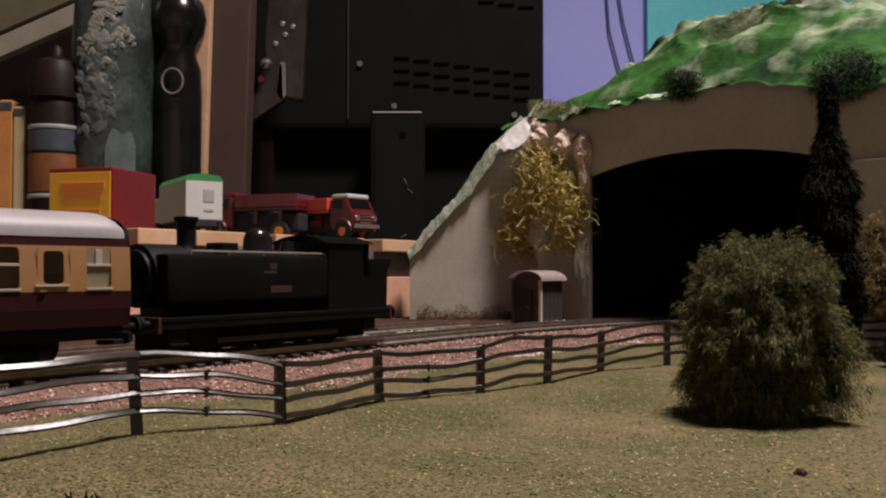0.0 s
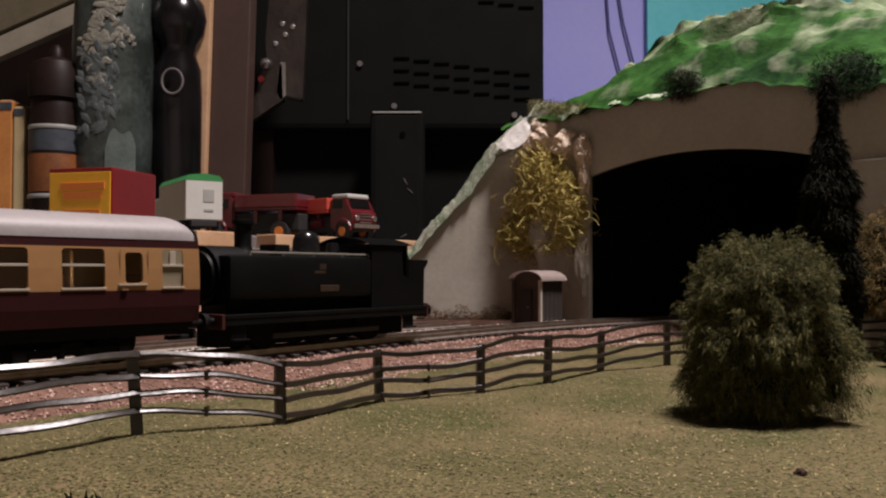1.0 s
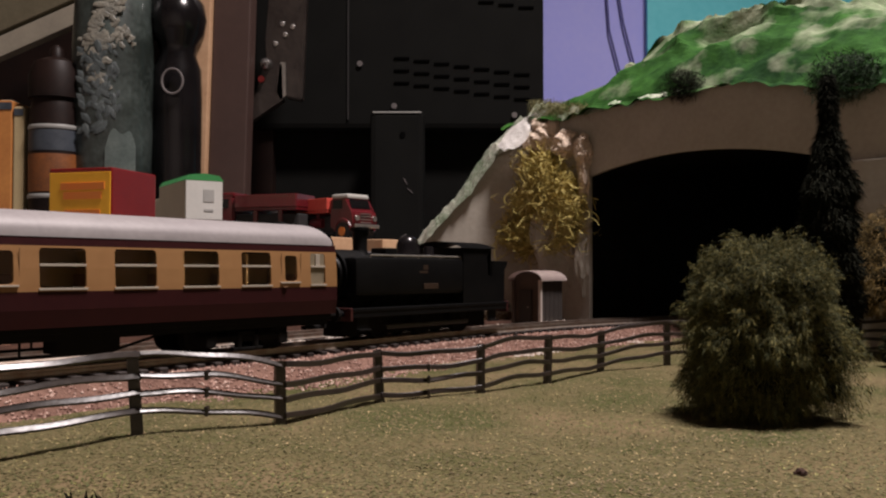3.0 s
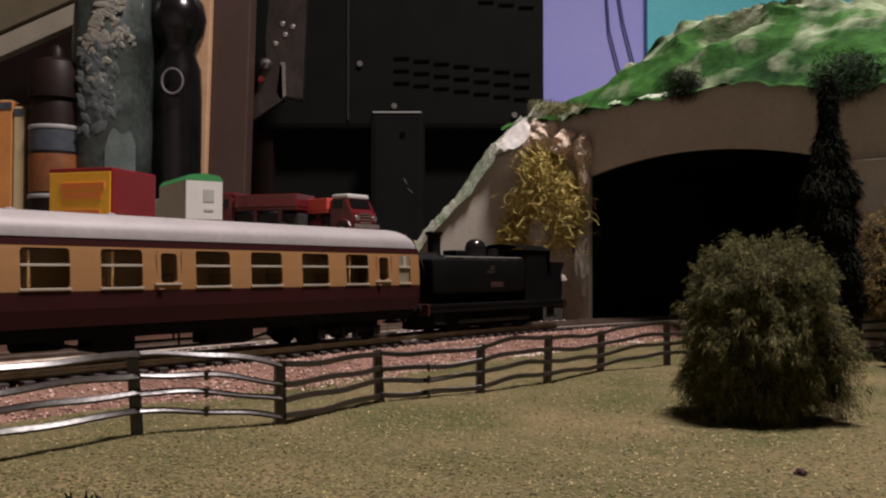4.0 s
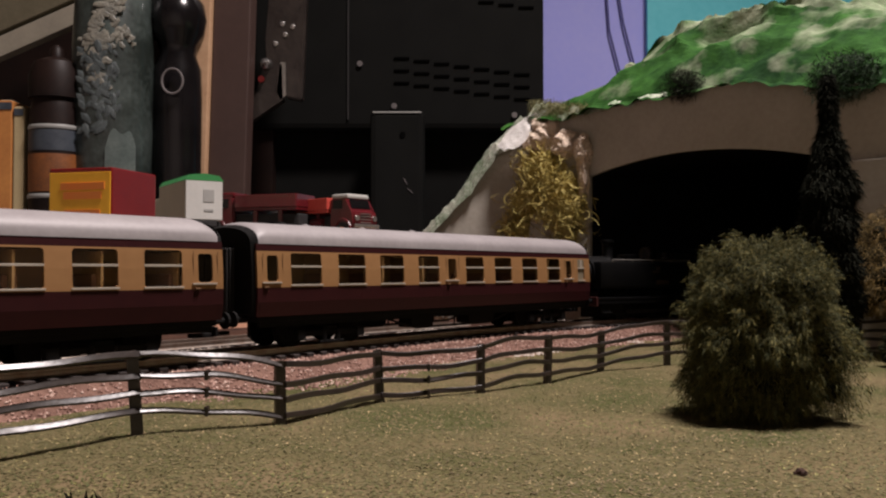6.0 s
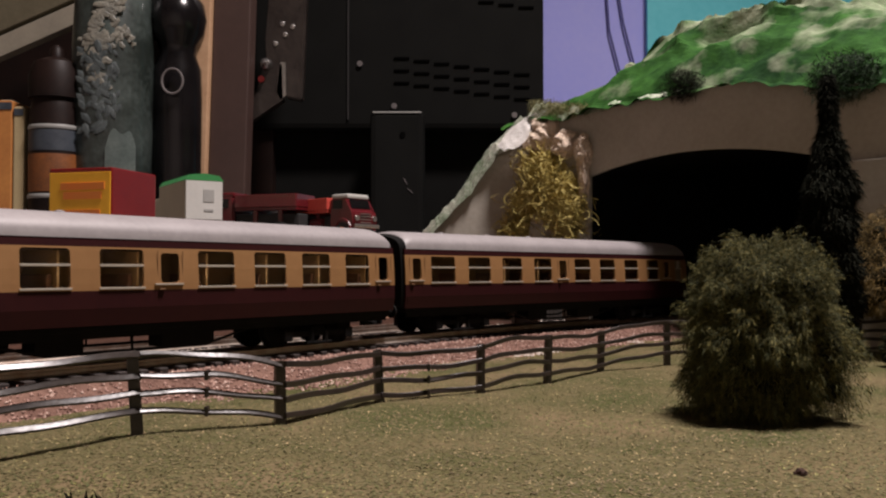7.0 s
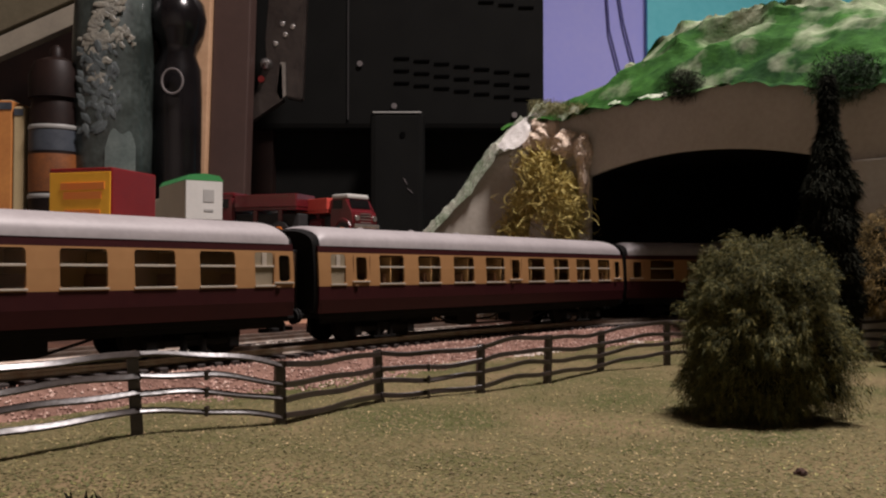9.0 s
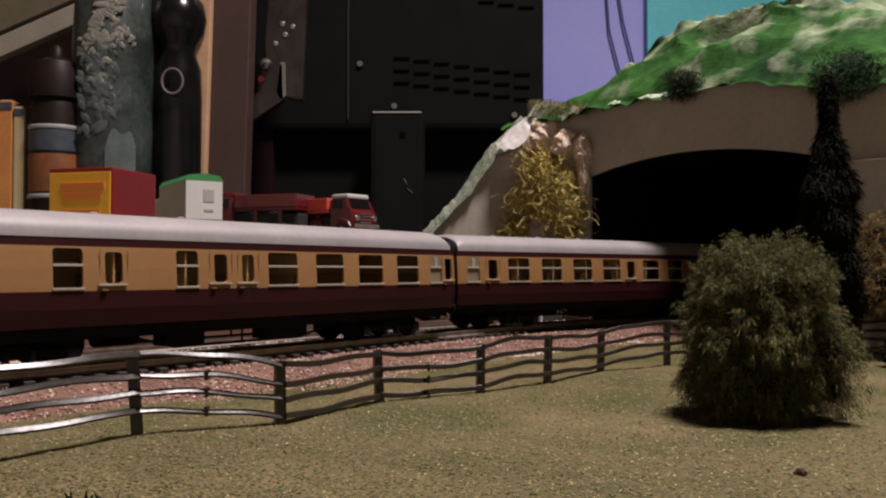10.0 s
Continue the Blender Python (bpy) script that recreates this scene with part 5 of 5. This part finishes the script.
lathe(knob, [(0.0040, 0), (0.0058, 0.002), (0.0064, 0.006), (0.0045, 0.010), (0.0015, 0.013)], 18, Matrix.Translation((-0.1839, 0.9290, 0.2444)) @ pose(0, 0, 0, 90, 0, 25))
part("knob", knob, "chrome", fit_, "bright chrome knob", smooth=True)
part("button", rod(bmesh.new(), (-0.1855, 0.9200, 0.2284), (-0.1875, 0.9300, 0.2306), 0.0034, 14), "toy_red", fit_, "small red button")
# Small chrome studs added to give the plate its scattered glints.
for x, z in ((-0.1656, 0.2874), (-0.1551, 0.2845), (-0.1627, 0.2763), (-0.1725, 0.2669)):
    rv = bmesh.new()
    lathe(rv, [(0.0030, 0), (0.0026, 0.0014), (0.0008, 0.0022)], 12, Matrix.Translation((x, 0.9302, z)) @ pose(0, 0, 0, 90, 0, 0))
    part("glint_stud", rv, "chrome", fit_, smooth=True)

# ---- vases and jars ----
vase = thing("vase", Matrix.Translation((-0.318, 0.87, SHELF)), "dark teal ceramic vase with pale flower relief", "vase")
part("body", lathe(bmesh.new(), [(0.026, 0), (0.032, 0.01), (0.036, 0.06), (0.0375, 0.12), (0.0375, 0.19), (0.035, 0.24), (0.028, 0.262), (0.022, 0.275), (0.026, 0.285)], 40), "vase", vase, smooth=True)
r7 = random.Random(7)
fl = bmesh.new()
for k in range(95):
    lobe = r7.choice(((-16, 0.225), (6, 0.235), (22, 0.212), (-22, 0.200), (-4, 0.208), (-10, 0.178)))
    a = radians(-80 + lobe[0] + r7.gauss(0, 7))
    z = lobe[1] - 0.016 + r7.gauss(0, 0.007)
    bmesh.ops.create_icosphere(fl, subdivisions=1, radius=r7.uniform(0.0050, 0.0088), matrix=Matrix.Translation((0.0370 * math.cos(a), 0.0370 * math.sin(a), z)) @ pose(0, 0, 0, 0, r7.uniform(-70, 70), 0) @ Matrix.Diagonal((1, 0.12, 0.45, 1)))
part("flower_relief", fl, "vase_flower", vase, "pale cream flower relief")
lf = bmesh.new()
for k in range(70):
    a = radians(-84 + r7.uniform(-34, 20))
    z = r7.uniform(0.105, 0.185)
    bmesh.ops.create_icosphere(lf, subdivisions=1, radius=r7.uniform(0.0050, 0.0090), matrix=Matrix.Translation((0.0374 * math.cos(a), 0.0374 * math.sin(a), z)) @ pose(0, 0, 0, 0, r7.uniform(-60, 60), 0) @ Matrix.Diagonal((0.45, 0.12, 1, 1)))
M["vase_leaf"] = mat("vase_leaf", (0.045, 0.056, 0.058), (0.10, 0.118, 0.118), 90, 0.4, bump=0.2)
part("leaf_relief", lf, "vase_leaf", vase, "blue-grey leaf relief")
ms = sheet(bmesh.new(), lambda u, v: (0.0384 * math.cos(radians(-80 + 42 * u)), 0.0384 * math.sin(radians(-80 + 42 * u)), 0.030 + (0.060 + 0.006 * math.sin(u * 9) + 0.02 * math.sin(u * 3.1)) * v), 16, 6)
bmesh.ops.solidify(ms, geom=ms.faces[:], thickness=0.0006)
part("glaze_patch", ms, "vase_mist", vase, "pale misty glaze at the foot", smooth=True)

jar = thing("jar", Matrix.Translation((-0.364, 0.85, SHELF)), "dark brown lidded jar with an orange label", "jar")
part("body", lathe(bmesh.new(), [(0.022, 0), (0.0235, 0.004), (0.0235, 0.125), (0.020, 0.140)], 32), "jar_dark", jar, smooth=True)
part("label", lathe(bmesh.new(), [(0.0238, 0.050), (0.0239, 0.051), (0.0239, 0.084), (0.0238, 0.085)], 32), "jar_label", jar, "orange paper label", smooth=True)
part("label", lathe(bmesh.new(), [(0.0238, 0.088), (0.0239, 0.089), (0.0239, 0.106), (0.0238, 0.107)], 32), "jar_blue", jar, "dark blue band", smooth=True)
part("ring", lathe(bmesh.new(), [(0.0240, 0.108), (0.0246, 0.109), (0.0246, 0.111), (0.0240, 0.112)], 32), "toy_grey", jar, "pale metal ring", smooth=True)
part("ring", lathe(bmesh.new(), [(0.0240, 0.044), (0.0246, 0.045), (0.0246, 0.047), (0.0240, 0.048)], 32), "toy_grey", jar, "pale metal ring", smooth=True)
part("lid", lathe(bmesh.new(), [(0.0245, 0.138), (0.0245, 0.160), (0.020, 0.172), (0.007, 0.178), (0.006, 0.186), (0.002, 0.190)], 28), "jar_dark", jar, "dark rounded lid", smooth=True)

for k, (x, h, w, mt, lb) in enumerate(((-0.3945, 0.130, 0.010, "book_cream", "cream-spined book standing upright"), (-0.4075, 0.136, 0.014, "book_orange", "orange-spined book standing upright"), (-0.4230, 0.132, 0.014, "book_orange", "orange-spined book standing upright"))):
    bk = thing("book", Matrix.Translation((x, 0.84, SHELF)), lb, "book", "books on the shelf")
    part("cover", box(bmesh.new(), (0, 0.040, h / 2), (w, 0.080, h), 0.0015), mt, bk)
    part("pages", box(bmesh.new(), (0, 0.041, h / 2 + 0.0006), (w - 0.004, 0.077, h), 0.0002), "toy_cream", bk, "cream page block")
    part("spine_band", box(bmesh.new(), (0, -0.0003, h * 0.96), (w - 0.001, 0.001, h * 0.05), 0.0003), "jar_blue", bk, "dark band at the head")

glob = thing("black_ornament", Matrix.Translation((-0.262, 0.89, SHELF)), "tall glossy black ornament with a ring", "ornament")
part("body", lathe(bmesh.new(), [(0.020, 0), (0.023, 0.01), (0.024, 0.145), (0.023, 0.175), (0.018, 0.189), (0.019, 0.198), (0.0255, 0.210), (0.028, 0.225), (0.0255, 0.240), (0.0175, 0.250), (0.008, 0.255), (0.002, 0.256)], 36), "glossy_black", glob, smooth=True)
rg = bmesh.new()
for k in range(28):
    a, b = 2 * math.pi * k / 28, 2 * math.pi * (k + 1) / 28
    rod(rg, (0.004 + 0.010 * math.cos(a), -0.030, 0.158 + 0.012 * math.sin(a)), (0.004 + 0.010 * math.cos(b), -0.030, 0.158 + 0.012 * math.sin(b)), 0.0012, 8)
part("ring", rg, "grey_board", glob, "dull grey ring")

# Added dark panel that keeps the background behind the jars dark.
slab("dark_backing", (-0.47, 1.02, 0.33), (0.56, 0.02, 0.56), "jar_dark")

# slanting pale batten over the shelf
bt = thing("batten", Matrix.Translation((-0.455, 0.93, 0.262)) @ pose(0, 0, 0, 0, -24, 0), "slanting pale wooden batten fixed behind the jars", "batten")
part("strip", box(bmesh.new(), (0.0, 0, 0.0), (0.22, 0.014, 0.020), 0.001), "batten", bt)
part("strip", box(bmesh.new(), (-0.01, 0.002, 0.032), (0.24, 0.014, 0.034), 0.001), "batten_dark", bt, "wider olive-cream strip")
part("bracket", box(bmesh.new(), (-0.10, 0.006, -0.11), (0.012, 0.012, 0.20), 0.001, pose(0, 0, 0, 0, 24, 0)), "jar_dark", bt)

# ---- blue boards behind the hill ----
for nm, x0, x1, y, mt, lb in (("blue_board", 0.1135, 0.262, 1.16, "periwinkle", "flat periwinkle blue board standing behind the hill"), ("cyan_board", 0.2585, 0.66, 1.145, "cyan", "flat cyan board standing behind the hill")):
    ob = part(nm, box(bmesh.new(), ((x0 + x1) / 2, y, 0.30), (x1 - x0, 0.010, 0.56), 0.001), mt)
    tagged(ob, lb, "board")
# These cables stand in for soft shadow lines across the blue board.
for pts in (((0.208, 0.40), (0.212, 0.34), (0.222, 0.30), (0.232, 0.26), (0.236, 0.18)), ((0.222, 0.40), (0.230, 0.35), (0.240, 0.31), (0.250, 0.27), (0.256, 0.18))):
    cb = bmesh.new()
    for a, b in zip(pts, pts[1:]):
        rod(cb, (a[0], 1.150, a[1]), (b[0], 1.150, b[1]), 0.0014, 8)
    tagged(part("cable", cb, "cable", smooth=True), "thin dark blue cable, coloured as a shadow line on the blue board", "cable")
slab("back_bench", (0.15, 1.20, 0.005), (1.5, 0.60, 0.030), "grey_board")

# supports under the layout and the shelf
for x in (-0.62, 0.92):
    for y in (-0.22, 1.12):
        slab("table_leg", (x, y, -0.4415), (0.06, 0.06, 0.817), "floor_wood")
tagged(part("shelf_support", box(bmesh.new(), (0.36, 0.42, 0.0160), (0.50, 0.020, 0.055), 0.001, BOARD), "grey_board"), kind="structure")

# ---- loose ground cover ----
def scatter_grass():
    r = np.random.RandomState(2)
    vs, fs = [], []
    while len(vs) < 3 * 90000:
        y = 0.10 + 0.40 * r.uniform() ** 1.5
        x = r.uniform(-0.54, 0.54) * y
        i = int(np.argmin((LX - x) ** 2 + (LY - y) ** 2))
        d = -(x - LX[i]) * math.sin(HEAD[i]) + (y - LY[i]) * math.cos(HEAD[i])
        if d > -0.0345 - 0.008 * noise.noise((x * 60, y * 60, 1)):
            continue
        z = grass_level(x, y) + 0.0001
        a, ln, w = r.uniform(0, 6.28), r.uniform(0.0004, 0.0011), r.uniform(0.00014, 0.00036)
        t = ln * np.array((-math.sin(a), math.cos(a)))
        if r.uniform() < 0.05:
            ln, w = r.uniform(0.0010, 0.0016), 0.0003
        k = len(vs)
        vs += [(x - w * math.cos(a), y - w * math.sin(a), z), (x + w * math.cos(a), y + w * math.sin(a), z), (x + t[0], y + t[1], z + ln * 0.22)]
        fs.append((k, k + 1, k + 2))
    return tagged(loose("grass", vs, fs, "grass"), "short olive and straw scatter grass", "grass", kind="stuff")


scatter_grass()


def scatter_stones():
    r = np.random.RandomState(3)
    vs, fs = [], []
    base = np.array(((1, 0, 0), (-1, 0, 0), (0, 1, 0), (0, -1, 0), (0, 0, 1), (0, 0, -1)), float)
    tri = ((0, 2, 4), (2, 1, 4), (1, 3, 4), (3, 0, 4), (2, 0, 5), (1, 2, 5), (3, 1, 5), (0, 3, 5))
    for n_ in range(15000):
        s = r.uniform(-0.30, 0.36)
        d = r.uniform(-0.038, 0.027)
        if n_ % 6 == 0:
            d = r.normal(-0.038, 0.005)
        z = float(np.interp(d, (-0.036, -0.021, 0.027), (-0.0100, RAIL - 0.0042, RAIL - 0.0042)))
        if d < -0.036:
            z = -0.0092
        c = line(s, d, z + 0.0001)
        q = base * r.uniform(0.0003, 0.0009, (6, 1)) + r.normal(0, 0.00008, (6, 3))
        if abs(abs(d) - 0.0086) < 0.0013:
            continue
        k = len(vs)
        vs += [tuple(np.array(c) + p) for p in q]
        fs += [tuple(k + i for i in f) for f in tri]
    return tagged(loose("ballast", vs, fs, "stones"), "pinkish crushed stone ballast of the track", "gravel", kind="stuff")


scatter_stones()


def pale_edge():
    """A broken line of pale chippings along the far edge of the trackbed."""
    r = np.random.RandomState(8)
    vs, fs = [], []
    tri = ((0, 2, 4), (2, 1, 4), (1, 3, 4), (3, 0, 4), (2, 0, 5), (1, 2, 5), (3, 1, 5), (0, 3, 5))
    base = np.array(((1, 0, 0), (-1, 0, 0), (0, 1, 0), (0, -1, 0), (0, 0, 1), (0, 0, -1)), float)
    for _ in range(4200):
        s = r.uniform(-0.34, 0.19)
        if noise.noise((s * 24, 0, 4.0)) < -0.12:
            continue
        edge = 0.0305 if _ % 3 else -0.0385 - 0.006 * r.uniform()
        if edge < 0 and (s < -0.02 or noise.noise((s * 30, 1, 2.0)) < 0.0):
            continue
        c = line(s, edge + 0.004 * noise.noise((s * 30, 0, 1)) + r.normal(0, 0.0013), (-0.0012 if edge > 0 else -0.0092) + abs(r.normal(0, 0.0004)))
        q = base * r.uniform(0.0004, 0.0010, (6, 1)) + r.normal(0, 0.00008, (6, 3))
        k = len(vs)
        vs += [tuple(np.array(c) + p) for p in q]
        fs += [tuple(k + i for i in f) for f in tri]
    return tagged(loose("chippings", vs, fs, "pale_stones"), "pale stone chippings along the edge of the trackbed", "gravel", kind="stuff")


pale_edge()

speck = lump("twig_crumb", (0.0721, 0.184, -0.0086), (0.0012, 0.0010, 0.0009), "crumb", "small brown crumb lying on the grass", "crumb", 8.0)
roots = []
r9 = np.random.RandomState(9)
for x0, n_, hh in ((-0.0592, 14, 0.0034), (-0.0548, 22, 0.0046)):
    for _ in range(n_):
        roots.append(((x0 + r9.normal(0, 0.0009), 0.150 + r9.normal(0, 0.0010), -0.0092), (r9.normal(0, 0.30), 0, 1)))
tagged(strands("grass_tuft", roots, 0.0052, 0.0010, 0.1, "conifer", 31, 1.2, None, 0.25), "dark green plastic grass tuft", "tuft")

# sleepers, one object each
sl = finish("sleeper", box(bmesh.new(), (0, 0, 0), (0.0034, 0.0300, 0.0016), 0.0003), "sleeper")
s = -0.30
while s < 0.44:
    ob = new("sleeper", sl)
    ob.parent = track
    ob.matrix_basis = Matrix.Translation(line(s, 0, RAIL - 0.0033)) @ pose(0, 0, 0, 0, 0, heading(s))
    s += 0.0078


s = -0.30
while s < 0.11:
    ob = new("sleeper", sl)
    ob.parent = siding
    ob.matrix_basis = Matrix.Translation(line(s, SIDE, RAIL - 0.0033)) @ pose(0, 0, 0, 0, 0, heading(s))
    s += 0.0082


# ---- what moves ----
def motions():
    steps = [i / 10 for i in range(101)]
    fleet = [(loco, loco_wheels, 0.0740, 0.062)]
    for k, (c, w) in enumerate(((coach_a, wheels_a), (coach_b, wheels_b), (coach_c, wheels_c))):
        fleet.append((c, w, -LEN / 2 - k * (LEN + GAP), LEN - 0.086))
    for ob, wheelsets, shift, base in fleet:
        walk(ob, [(t, on_track(run(t) + shift, base)) for t in steps])
        for wheel, x, y, r in wheelsets:
            rows = []
            for t in steps:
                turn = math.degrees((run(t) - run(0)) / r)
                rows.append((t, pose(x, y, RAIL + r) @ pose(0, 0, 0, 0, turn, 0)))
            walk(wheel, rows)


motions()
